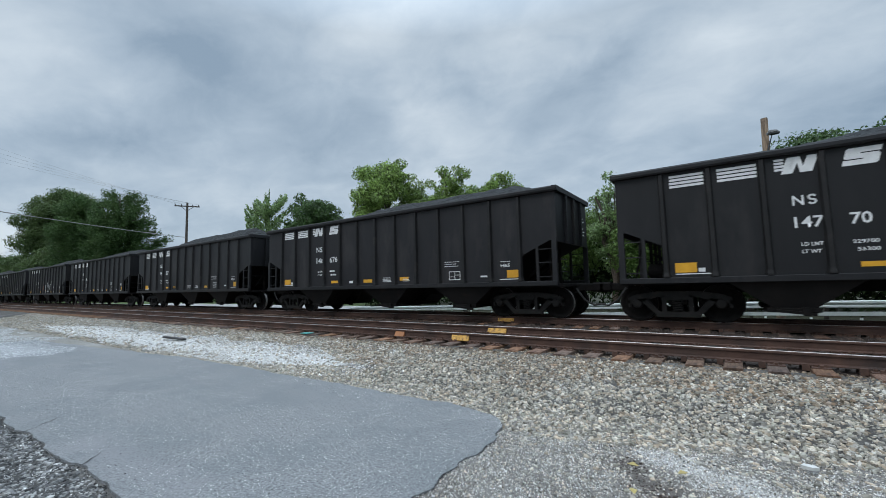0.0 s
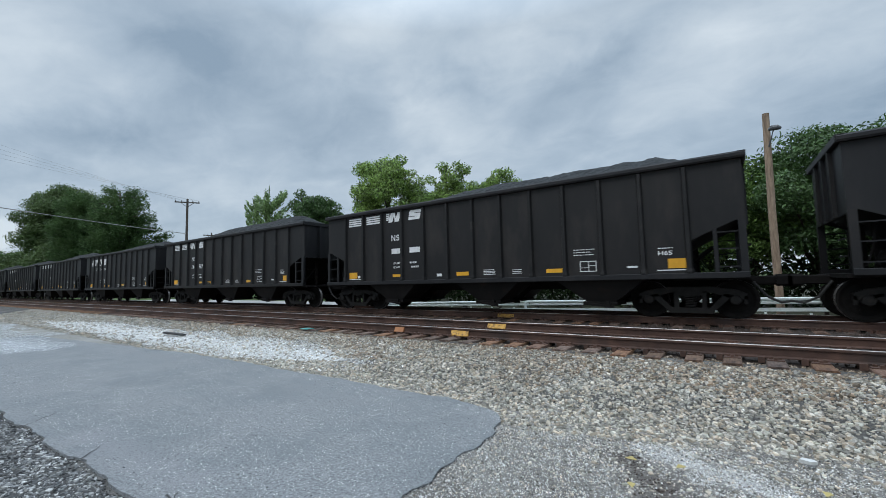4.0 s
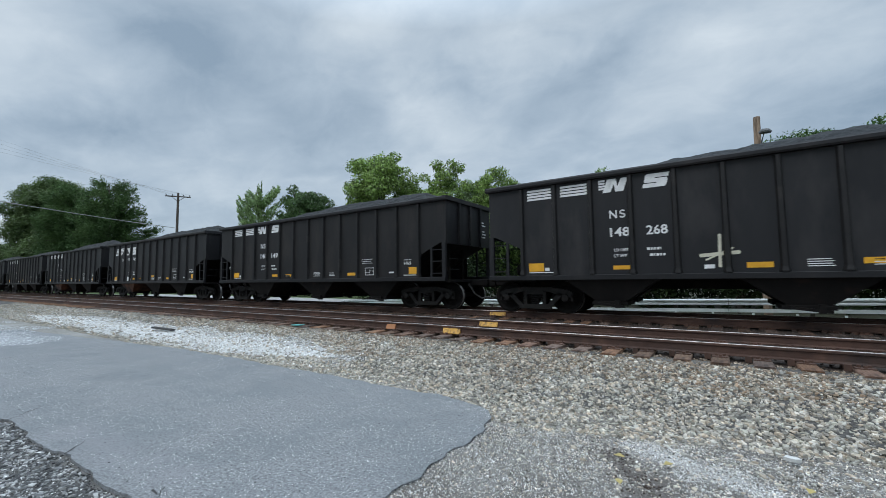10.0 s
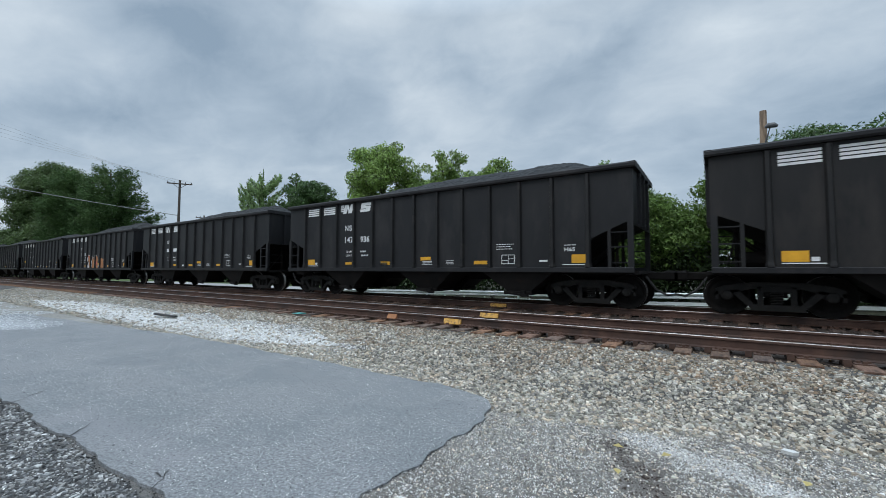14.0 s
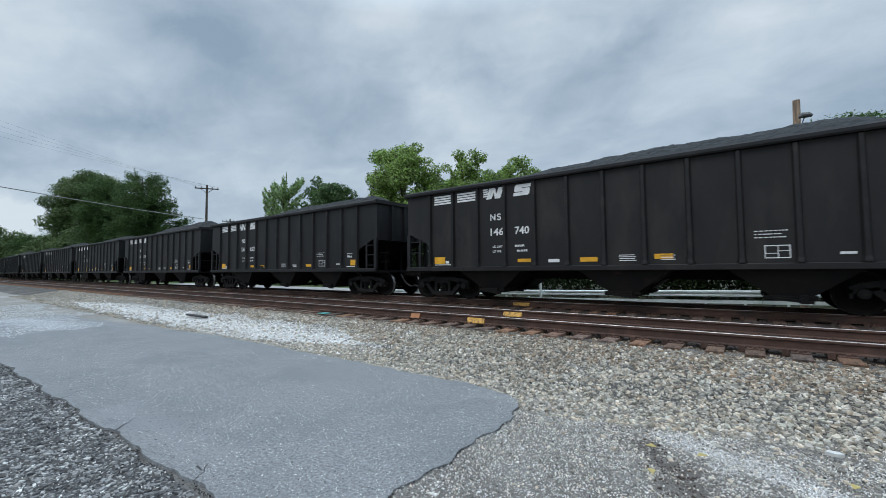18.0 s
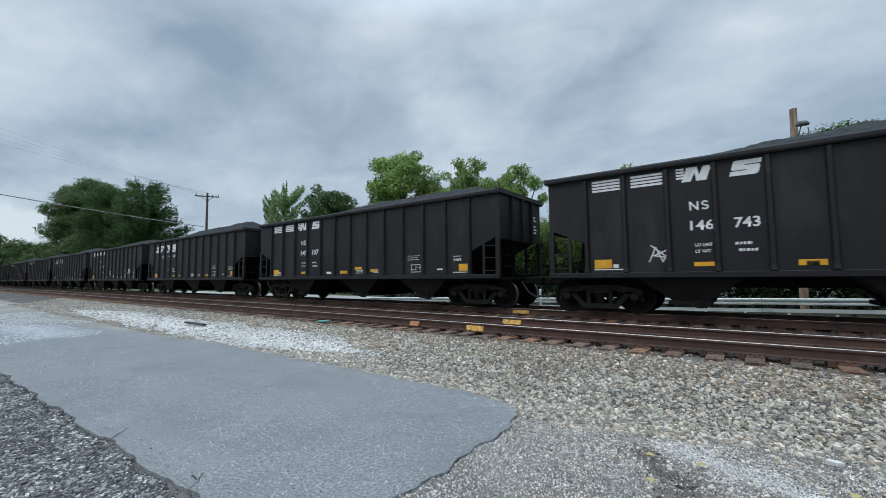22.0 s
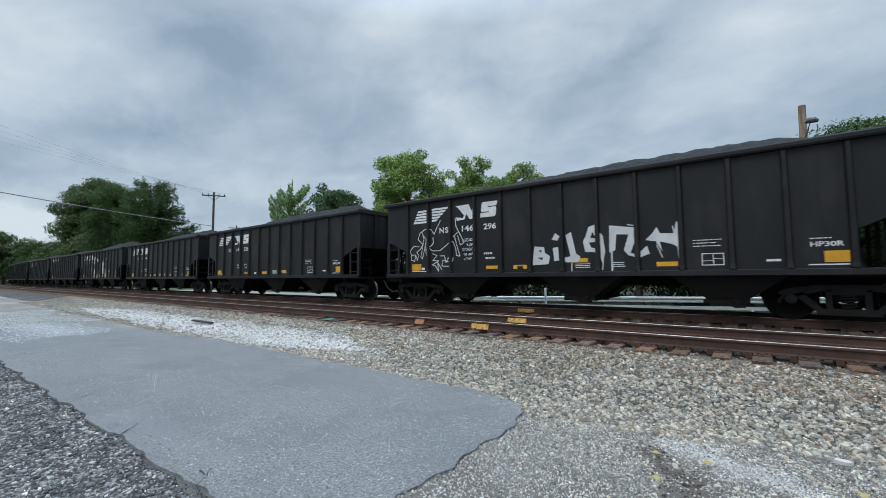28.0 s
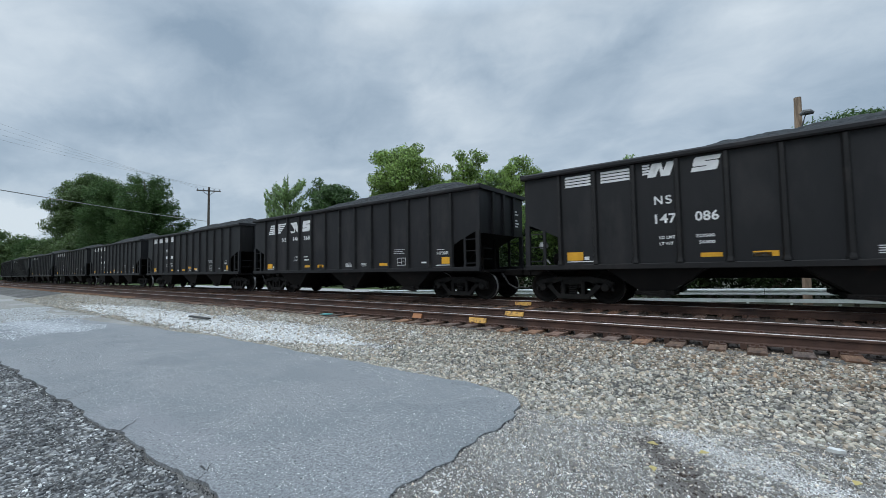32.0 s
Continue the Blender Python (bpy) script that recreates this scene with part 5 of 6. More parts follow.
    part("brake_reservoir", Shape().tube([(-6.35, -0.75, 1.28), (-6.3, -0.75, 1.28), (-5.75, -0.75, 1.28), (-5.7, -0.75, 1.28)], [0.12, 0.19, 0.19, 0.12], 14), CAR_FRAME, car)
    part("brake_pipe", Shape().tube([(-6.6, -1.1, 1.15), (-6.5, -1.15, 1.5), (-6.45, -1.15, 1.85)], [0.025] * 3, 6), CAR_FRAME, car)
    for x in (-3.55, 0.35, 3.7):
        b = Shape()
        for y0, y1 in ((-1.5, -0.24), (0.24, 1.5)):
            top = [(x - 1.12, y0), (x + 1.12, y0), (x + 1.12, y1), (x - 1.12, y1)]
            bot = [(x - 0.36, y0 + 0.2), (x + 0.36, y0 + 0.2), (x + 0.36, y1 - 0.1), (x - 0.36, y1 - 0.1)]
            b.add([(px, py, 0.97) for px, py in top] + [(px, py, 0.40) for px, py in bot], [(3, 2, 1, 0), (4, 5, 6, 7)] + [(k, (k + 1) % 4, 4 + (k + 1) % 4, 4 + k) for k in range(4)])
        bay = part("discharge_bay", b, BAY_STEEL, car, "sloping steel discharge bay")
        gate = Shape()
        for y0, y1 in ((-1.34, -0.3), (0.3, 1.34)):
            gate.box(x - 0.46, x + 0.42, y0, y1, 0.30, 0.40, 0.02)
            gate.bar((x - 0.3, y0 - 0.05, 0.34), (x + 0.34, y0 - 0.05, 0.27), 0.06)
            gate.box(x + 0.12, x + 0.24, y0 - 0.09, y0, 0.24, 0.42)
        part("gate", gate, CAR_FRAME, bay)
    part("cross_ridge", Shape().prism([(-6.0 + 4.4, 0.98), (6.0 - 4.4, 0.98), (0.4, 1.3), (-0.4, 1.3)], -1.5, 1.5), CAR_FRAME, car)
    return car


# lettering and markings, on the near side
DECAL_Y = -(SKIN + 0.018)
TEXT_CACHE = {}


def text_mesh(words, width, height, mat):
    key = (words, width, height, mat.name)
    if key not in TEXT_CACHE:
        cu = bpy.data.curves.new("lettering", "FONT")
        cu.body, cu.resolution_u, cu.offset = words, 2, 0.018
        ob = bpy.data.objects.new("lettering", cu)
        me = bpy.data.meshes.new_from_object(ob)
        bpy.data.objects.remove(ob)
        co = np.empty(len(me.vertices) * 3)
        me.vertices.foreach_get("co", co)
        co = co.reshape(-1, 3)
        lo, hi = co.min(0), co.max(0)
        x = (co[:, 0] - lo[0]) / (hi[0] - lo[0]) * width
        z = (co[:, 1] - lo[1]) / (hi[1] - lo[1]) * height
        me.vertices.foreach_set("co", np.stack([x, np.zeros(len(x)), z], 1).ravel())
        me.materials.clear()
        me.materials.append(mat)
        me.update()
        TEXT_CACHE[key] = me
    return TEXT_CACHE[key]


def lettering(car, name, words, x, z, w, h, mat=None):
    part(name, text_mesh(words, w, h, mat or WHITE_PAINT), None, car, at=pose(x + 0.05, DECAL_Y, z))


FLAT = {}


def flat(key, polys, mat):
    """Flat painted shapes in the plane of the side."""
    if key not in FLAT:
        s = Shape()
        for i, pts in enumerate(polys):
            s.add([(x, -0.0005 * i, z) for x, z in pts], [tuple(range(len(pts)))])
        FLAT[key] = s.mesh("marking", mat)
    return FLAT[key]


def marks(car, name, key, polys, mat, label="", out=0.0, at=(0, 0)):
    return part(name, flat(key, polys, mat), None, car, label, at=pose(at[0] + 0.05, DECAL_Y - out, at[1]))


def rect(x0, x1, z0, z1, lean=0.0):
    return [(x0, z0), (x1, z0), (x1 + lean, z1), (x0 + lean, z1)]


def slab_a(x, z, w, h, lean=0.35):
    """A slanted slab with two wedge cuts."""
    k = lean * h
    P = lambda u, v: (x + u * (w - k) + v * k, z + v * h)
    return [[P(0, 0), P(0.36, 0), P(0.42, 1), P(0, 1)], [P(0.42, 1), P(0.36, 0), P(0.385, 0), P(0.62, 0)][:3], [P(0.42, 1), P(0.405, 0.62), P(0.62, 0), P(0.635, 0.38)], [P(0.62, 0), P(1, 0), P(1, 1), P(0.66, 1)]]


def slab_b(x, z, w, h, lean=0.25):
    """A stack of three offset bars."""
    k = lean * h
    P = lambda u, v: (x + u * (w - k) + v * k, z + v * h)
    return [[P(0, 0), P(0.94, 0), P(1, 0.1), P(1, 0.30), P(0, 0.30)], [P(0.55, 0.30), P(1, 0.30), P(1, 0.36), P(0.55, 0.36)], [P(0.06, 0.36), P(1, 0.36), P(1, 0.5), P(0.94, 0.64), P(0, 0.64), P(0, 0.45)], [P(0, 0.64), P(0.45, 0.64), P(0.45, 0.70), P(0, 0.70)], [P(0, 0.70), P(1, 0.70), P(1, 1), P(0.06, 1), P(0, 0.9)]]


def stroke(pts, w):
    """A painted line of that width."""
    polys = []
    for a, b in zip(pts, pts[1:]):
        d = math.hypot(b[0] - a[0], b[1] - a[1]) or 1
        tx, tz = (b[0] - a[0]) / d * w * 0.3, (b[1] - a[1]) / d * w * 0.3
        ox, oz = -(b[1] - a[1]) / d * w / 2, (b[0] - a[0]) / d * w / 2
        polys.append([(a[0] - tx - ox, a[1] - tz - oz), (b[0] + tx - ox, b[1] + tz - oz), (b[0] + tx + ox, b[1] + tz + oz), (a[0] - tx + ox, a[1] - tz + oz)])
    for x, z in pts:
        polys.append([(x + w / 2 * math.cos(k * math.pi / 4), z + w / 2 * math.sin(k * math.pi / 4)) for k in range(8)])
    return polys


def curl(x, z, rx, rz, a0, a1, n=14):
    return [(x + rx * math.cos(radians(a0 + (a1 - a0) * i / n)), z + rz * math.sin(radians(a0 + (a1 - a0) * i / n))) for i in range(n + 1)]


def thin_mark(x, z, w, h):
    """Two thin painted figures side by side."""
    t = 0.036
    a = [(x + t / 2, z + t / 2), (x + t / 2, z + h - t / 2), (x + w * 0.46 - t / 2, z + t / 2), (x + w * 0.46 - t / 2, z + h - t / 2)]
    r = h / 4 - t / 4
    cx = x + w * 0.78
    b = curl(cx, z + h - t / 2 - r, r * 1.15, r, 35, 270, 8) + curl(cx, z + t / 2 + r, r * 1.25, r, 90, -145, 8)[1:]
    return stroke(a, t) + stroke(b, t)


def small_print(car, x, z, w, rows, h=0.035, gap=0.06, name="small_print", seed=0, broken=False):
    polys = []
    r = random.Random(seed)
    for i in range(rows):
        end = x + w * r.uniform(0.72, 1.0)
        if not broken:
            polys.append(rect(x, end, z - i * gap - h, z - i * gap))
        at = x
        while broken and at < end:
            dash = r.uniform(0.025, 0.07)
            polys.append(rect(at, min(end, at + dash), z - i * gap - h, z - i * gap))
            at += dash + r.uniform(0.012, 0.03)
    marks(car, name, ("print", x, z, w, rows, h, gap, seed), polys, WHITE_PAINT)


def stripes(x0, x1, z0, z1, n, l0=0.0, r0=0.0):
    """Level stripes; l0 and r0 move the lower ends."""
    polys, step = [], (z1 - z0) / (n - 0.3)
    for i in range(n):
        a, b = z1 - i * step, z1 - i * step - 0.7 * step
        f = lambda z: (z1 - z) / (z1 - z0)
        polys.append([(x0 + l0 * f(b), b), (x1 + r0 * f(b), b), (x1 + r0 * f(a), a), (x0 + l0 * f(a), a)])
    return polys


def letter_car(car, style, left, right, code, seed, figures=None):
    r = random.Random(seed)
    if style == "old":
        marks(car, "painted_stripes", "st0", stripes(-5.72, -5.02, 3.24, 3.54, 4), WHITE_PAINT)
        marks(car, "painted_stripes", "st1", stripes(-4.76, -4.04, 3.24, 3.54, 4), WHITE_PAINT)
        marks(car, "painted_emblem", "em0", slab_a(-3.64, 3.22, 0.62, 0.34) + stripes(-3.74, -3.58, 3.30, 3.56, 4), WHITE_PAINT, "white slanted painted emblem")
        marks(car, "painted_emblem", "em1", slab_b(-2.70, 3.22, 0.60, 0.34), WHITE_PAINT, "white painted bar emblem")
        marks(car, "painted_mark", "mk", thin_mark(-3.50, 2.53, 0.40, 0.215), WHITE_PAINT)
        nz, nl, nr, nh = 2.06, -3.50, -2.66, 0.235
    else:
        marks(car, "painted_stripes", "ns0", stripes(-5.42, -5.0, 2.90, 3.36, 5, l0=-0.22), WHITE_PAINT)
        marks(car, "painted_stripes", "ns1", stripes(-4.78, -4.03, 2.92, 3.38, 5, r0=-0.55), WHITE_PAINT)
        head = [(-3.74, 3.36), (-3.22, 3.37), (-3.11, 3.13), (-3.02, 3.36), (-2.95, 3.36), (-2.97, 2.87), (-3.20, 2.88), (-3.31, 3.07), (-3.39, 2.88), (-3.70, 2.86), (-3.73, 2.98), (-3.46, 2.93), (-3.40, 3.01), (-3.58, 3.22)]
        marks(car, "painted_emblem", "ne0", [head], WHITE_PAINT, "white block-shaped painted emblem")
        marks(car, "painted_emblem", "ne1", slab_b(-2.78, 2.88, 0.64, 0.49, 0.15), WHITE_PAINT, "white painted bar emblem")
        marks(car, "painted_mark", "nmk", thin_mark(-4.44, 2.48, 0.40, 0.2), WHITE_PAINT)
        nz, nl, nr, nh = 2.48, -3.50, -2.66, 0.2
    for words, x in ((left, nl), (right, nr)):
        if words:
            lettering(car, "car_number", words, x, nz, 0.155 * len(words), nh)
        else:
            marks(car, "car_number", ("bars", x, nz), [rect(x, x + 0.46, nz, nz + nh * 0.8)], WHITE_PAINT)
    lettering(car, "load_limit_lettering", "LD LMT", -3.42, 1.68, 0.34, 0.075)
    lettering(car, "light_weight_lettering", "LT WT", -3.42, 1.53, 0.30, 0.075)
    if figures:
        lettering(car, "weight_figure", figures[0], -2.66, 1.68, 0.37, 0.075)
        lettering(car, "weight_figure", figures[1], -2.60, 1.53, 0.31, 0.075)
    else:
        small_print(car, -2.66, 1.745, 0.40, 1, 0.06, 0.1, "weight_figure", 1, True)
        small_print(car, -2.60, 1.595, 0.36, 1, 0.06, 0.1, "weight_figure", 2, True)
    # yellow reflectors and white panels
    yellow = [(-5.72, 1.65 if seed == 119 else 1.21, 0.44, 0.23)]
    yellow += [(-2.58, 1.22, 0.42, 0.10)] if r.random() < 0.75 else [(-3.46, 1.22, 0.42, 0.10)]
    yellow += [(-0.72, 1.2, 0.46, 0.12)] if r.random() < 0.5 else [(-1.62, 1.2, 0.44, 0.12)]
    yellow += [(2.28, 1.2, 0.46, 0.11)] if r.random() < 0.8 else [(1.1, 1.24, 0.4, 0.12)]
    if r.random() < 0.4:
        yellow.append((0.2, 1.34, 0.42, 0.12))
    for x, z, w, h in yellow:
        marks(car, "yellow_reflector", ("yel", x, z, w, h), [rect(x, x + w, z, z + h)], YELLOW_TAPE)
    ez = 1.5 if seed in (119, 120) else 1.22
    marks(car, "yellow_reflector", ("yel_end", ez), [rect(5.30, 5.74, ez, ez + 0.23)], YELLOW_TAPE)
    marks(car, "white_panel", "wp0", [rect(-5.25, -5.12, 1.22, 1.31), rect(-5.72, -5.0, 1.165, 1.19)], WHITE_PAINT)
    marks(car, "white_panel", ("wp1", r.random() < 0.5), [rect(-1.62 if r.random() < 0.5 else -1.5, -1.3, 1.2, 1.29)], WHITE_PAINT)
    marks(car, "white_panel", ("wp2", seed in (114, 120)), [rect(5.06, 5.75, 1.165, 1.19)] + ([rect(5.09, 5.22, 1.24, 1.34)] if seed in (114, 120) else []), WHITE_PAINT)
    marks(car, "white_panel", "wp3", [rect(4.39, 4.63, 1.26, 1.31)], WHITE_PAINT)
    small_print(car, 0.28, 1.36, 0.46, 4, 0.018, 0.046, seed=3)
    small_print(car, 1.24, 1.33, 0.38, 3, 0.018, 0.05, seed=4)
    marks(car, "inspection_box", "box", [rect(3.22, 3.65, 1.20, 1.22), rect(3.22, 3.65, 1.46, 1.48), rect(3.22, 3.24, 1.22, 1.46), rect(3.63, 3.65, 1.22, 1.46), rect(3.44, 3.455, 1.22, 1.46), rect(3.24, 3.44, 1.30, 1.312), rect(3.455, 3.63, 1.35, 1.362)], WHITE_PAINT)
    small_print(car, 3.06, 1.80, 0.62, 3, 0.022, 0.07, seed=5, broken=True)
    lettering(car, "class_lettering", code, 5.10, 1.54 if ez < 1.4 else 1.36, 0.10 * len(code), 0.105)
    small_print(car, 5.10, 1.72, 0.34, 1, 0.022, 0.05, seed=6, broken=True)
    # print on the trailing end
    e = Shape()
    for i in range(6):
        w = (0.22, 0.34, 0.0, 0.26, 0.36, 0.3)[i]
        e.add([(6.915, 0.86, 3.1 - i * 0.11), (6.915, 0.86 + w, 3.1 - i * 0.11), (6.915, 0.86 + w, 3.15 - i * 0.11), (6.915, 0.86, 3.15 - i * 0.11)], [(0, 1, 2, 3)])
    if "end_print" not in FLAT:
        FLAT["end_print"] = e.mesh("marking", WHITE_PAINT)
    part("end_print", FLAT["end_print"], None, car)


# car by car: style, number, class
CARS = [
    ("old", "147", "70", "H65"), ("old", "146", "676", "H65"), ("old", "147", "371", "H65"), ("old", "146", "585", "H65"), ("old", "148", "358", "H65"),
    ("old", "", "", "H65"), ("old", "146", "797", "H65"), ("new", "145", "046", "HP29R"), ("old", "147", "406", "H65"), ("old", "148", "334", "H69"),
    ("old", "148", "533", "H65"), ("old", "148", "268", "H65"), ("old", "148", "149", "H65"), ("new", "145", "769", "HP29R"), ("old", "148", "213", "H65"),
    ("old", "147", "026", "H65"), ("old", "147", "936", "H65"), ("old", "", "", "H65"), ("old", "148", "233", "H69"), ("old", "148", "619", "H69"),
    ("old", "146", "740", "H65"), ("old", "146", "653", "H65"), ("old", "148", "198", "H65"), ("old", "148", "579", "H69"), ("old", "146", "743", "H65"),
    ("old", "149", "107", "H65"), ("new", "145", "376", "HP29R"), ("old", "147", "346", "H65"), ("new", "145", "690", "HP29R"), ("old", "", "", "H65"),
    ("old", "149", "055", "H65"), ("new", "146", "296", "HP30R"), ("new", "146", "326", "HP29R"), ("new", "146", "445", "HP30R"), ("new", "146", "229", "HP30R"),
    ("old", "147", "086", "H65"), ("new", "146", "368", "HP30R")] + [("old", "", "", "H65")] * 8
FIGURES = {0: ("229700", "56300"), 4: ("229800", "56200"), 10: ("229800", "56200"), 21: ("229300", "56700"), 22: ("229600", "56400"), 23: ("230000", "56000"), 30: ("229400", "56600"), 32: ("229700", "56300"), 33: ("229700", "56300"), 34: ("230000", "56000"), 35: ("229500", "56800")}
SPRAYED = {4: "grey scrawls", 11: "a pale cross mark", 18: "an orange painted figure", 23: "a yellow streak", 24: "small white scrawls", 27: "small white scrawls", 30: "red and blue spray paint", 31: "large white spray paint", 34: "large cream spray paint"}

plain_car = hopper_car("black ribbed coal hopper car heaped with coal")
TRAIN = []
for k, (style, left, right, code) in enumerate(CARS):
    car = plain_car if k == 0 else copy_thing(plain_car, pose(0, 0, 0))
    TRAIN.append(car)
for k, (car, (style, left, right, code)) in enumerate(zip(TRAIN, CARS)):
    word = "black ribbed coal hopper car with " + ("level white stripes and lettering" if style == "old" else "slanted white stripes and block emblem")
    if k in SPRAYED:
        word = "black hopper car with " + SPRAYED[k] + " on its side"
    tagged(car, word)
    part("coal_load", COALS[k % 4], None, car, "heaped black coal")
    letter_car(car, style, left, right, code, 100 + k, FIGURES.get(k))

for k in (6, 12, 23, 35):
    v = part("brake_valve", Shape().tube([(-6.62, -1.2, 1.62), (-6.55, -1.2, 1.68), (-6.45, -1.2, 1.70), (-6.38, -1.2, 1.64)], [0.04, 0.12, 0.12, 0.04], 10), VALVE_GREY, TRAIN[k], "pale grey brake valve")
    part("valve_pipe", Shape().tube([(-6.5, -1.2, 1.6), (-6.48, -1.22, 1.35), (-6.3, -1.24, 1.15)], [0.022] * 3, 6), VALVE_GREY, v)

# bare rusted bays on two cars
for k in (13, 14):
    bay = [o for o in TRAIN[k].children if o.name.startswith("discharge_bay")][0]
    bay.data = bay.data.copy()
    bay.data.materials[0] = RUSTY_STEEL
    bay["label"] = "rusted bare steel discharge bay"

# spray paint
c = TRAIN[4]
marks(c, "spray_paint", "g4", stroke([(0.1, 1.9), (0.35, 1.85), (0.2, 1.75), (0.5, 1.65), (0.2, 1.5)], 0.05) + stroke(curl(0.45, 1.75, 0.2, 0.14, 0, 330), 0.05) + stroke([(0.7, 1.6), (0.75, 2.05), (0.85, 1.7), (1.0, 2.15), (1.05, 1.7)], 0.05) + stroke(curl(1.75, 1.85, 0.25, 0.2, 120, 430), 0.06) + stroke([(0.3, 1.5), (0.8, 1.35), (1.4, 1.3), (1.9, 1.45), (2.0, 1.9), (2.4, 2.0), (2.5, 2.25)], 0.05), GREY_SCRAWL, "pale grey sprayed scrawl")
marks(c, "spray_paint", "g4b", stroke(curl(-5.15, 2.2, 0.07, 0.07, 0, 360), 0.025) + stroke([(-5.15, 2.13), (-5.15, 1.8)], 0.025) + stroke([(-5.3, 1.95), (-5.0, 2.0)], 0.025) + stroke([(-5.25, 1.6), (-5.15, 1.8), (-5.05, 1.6)], 0.025), GREY_SCRAWL, "small grey sprayed lines")
marks(c, "spray_paint", "g4c", [[(-0.7, 1.45), (-0.1, 1.4), (-0.05, 1.75), (-0.3, 1.9), (-0.65, 1.8)]], ORANGE_SPRAY, "faint orange smear")
marks(TRAIN[11], "spray_paint", "g11", stroke([(-1.2, 1.25), (-1.18, 1.95)], 0.06) + stroke([(-1.55, 1.5), (-0.85, 1.55)], 0.08) + stroke([(-1.45, 1.4), (-0.95, 1.65)], 0.04), CREAM_SPRAY, "pale sprayed cross")
c = TRAIN[18]
cow = [(-1.91, 1.74), (-1.86, 1.97), (-1.72, 2.12), (-1.46, 2.08), (-1.22, 2.0), (-0.9, 2.03), (-0.8, 1.92), (-0.83, 1.8), (-0.86, 1.64), (-0.95, 1.62), (-0.93, 1.3), (-0.96, 1.03), (-1.52, 1.03), (-1.57, 1.43), (-1.61, 1.66), (-1.78, 1.61)]
marks(c, "spray_paint", "g18", [cow, [(-0.84, 1.03), (-0.86, 1.78), (-0.6, 1.82), (-0.35, 2.02), (0.2, 2.0), (0.45, 1.75), (0.3, 1.6), (0.5, 1.03)], [(0.6, 1.05), (0.66, 1.7), (1.1, 1.85), (1.5, 1.75), (1.55, 1.05)]], ORANGE_SPRAY, "large brown-orange sprayed shapes")
marks(c, "spray_paint", "g18b", [[(-1.96, 1.8), (-1.87, 2.0), (-1.75, 1.84), (-1.80, 1.66), (-1.92, 1.6)], [(-1.66, 1.6), (-1.59, 1.43), (-1.54, 1.03), (-1.72, 1.05), (-1.84, 1.16), (-1.86, 1.32), (-1.72, 1.42)], [(-1.24, 1.73), (-1.0, 1.66), (-0.9, 1.72), (-1.0, 1.58), (-1.18, 1.6)]] + stroke(cow[1:10], 0.035) + stroke([(-0.96, 1.6), (-0.91, 1.3), (-0.95, 1.05)], 0.05) + stroke([(-0.84, 1.80), (-0.6, 1.85), (-0.35, 2.06), (0.2, 2.04)], 0.035), GREY_SCRAWL, "white sprayed outline", out=0.004)
marks(c, "spray_paint", "g18d", [[(-1.72, 2.0), (-1.6, 2.04), (-1.48, 1.94), (-1.6, 1.9)], [(-1.68, 1.8), (-1.6, 1.84), (-1.55, 1.77), (-1.62, 1.73)], [(-0.2, 1.5), (0.1, 1.62), (0.2, 1.4), (-0.1, 1.3)]] + stroke([(-1.56, 1.9), (-1.35, 2.0), (-1.28, 1.92), (-1.45, 1.85)], 0.03), RED_SPRAY, "red-brown sprayed patches", out=0.006)
marks(c, "spray_paint", "g18c", stroke([(-2.41, 1.95), (-2.35, 1.7), (-2.27, 2.0), (-2.23, 1.63), (-2.16, 1.81), (-2.04, 1.83), (-2.12, 1.57)], 0.035) + stroke([(-2.5, 1.78), (-2.3, 1.84)], 0.03) + stroke([(-2.5, 1.1), (-2.42, 1.17), (-2.35, 1.08), (-2.25, 1.16), (-2.15, 1.07), (-2.07, 1.12)], 0.035), GREY_SCRAWL, "grey sprayed scrawl")
marks(TRAIN[23], "spray_paint", "g23", [rect(-2.62, -2.54, 1.1, 1.55)], YELLOW_TAPE, "yellow sprayed streak")
marks(TRAIN[24], "spray_paint", "g24", stroke([(-4.4, 1.35), (-4.25, 1.7), (-4.1, 1.35), (-3.95, 1.65), (-4.3, 1.5), (-4.0, 1.45), (-4.35, 1.75)], 0.03), GREY_SCRAWL, "small white scrawl")
marks(TRAIN[27], "spray_paint", "g27", stroke([(-0.75, 1.72), (-0.6, 1.82), (-0.5, 1.7), (-0.4, 1.84), (-0.3, 1.72)], 0.04) + stroke([(-0.8, 1.55), (-0.6, 1.64), (-0.5, 1.5), (-0.35, 1.62), (-0.25, 1.52)], 0.04) + stroke([(-0.7, 1.42), (-0.5, 1.46), (-0.4, 1.38)], 0.035), WHITE_PAINT, "small white scrawl")
small_print(TRAIN[27], 3.95, 1.86, 0.75, 3, 0.085, 0.12, "stencilled_notice", 9, True)
c = TRAIN[30]
marks(c, "spray_paint", "g30", [[(-2.25, 1.75), (-1.9, 2.1), (-1.55, 2.15), (-1.2, 1.7), (-1.55, 1.05), (-1.85, 1.05), (-1.75, 1.5)], [(-1.1, 1.05), (-1.35, 1.9), (-0.8, 2.2), (-0.2, 2.15), (-0.35, 1.6), (0.1, 1.5), (0.05, 1.05)], [(0.3, 1.05), (0.35, 2.1), (1.1, 2.2), (1.6, 1.7), (1.5, 1.05)]], RED_SPRAY, "large red sprayed angular shapes")
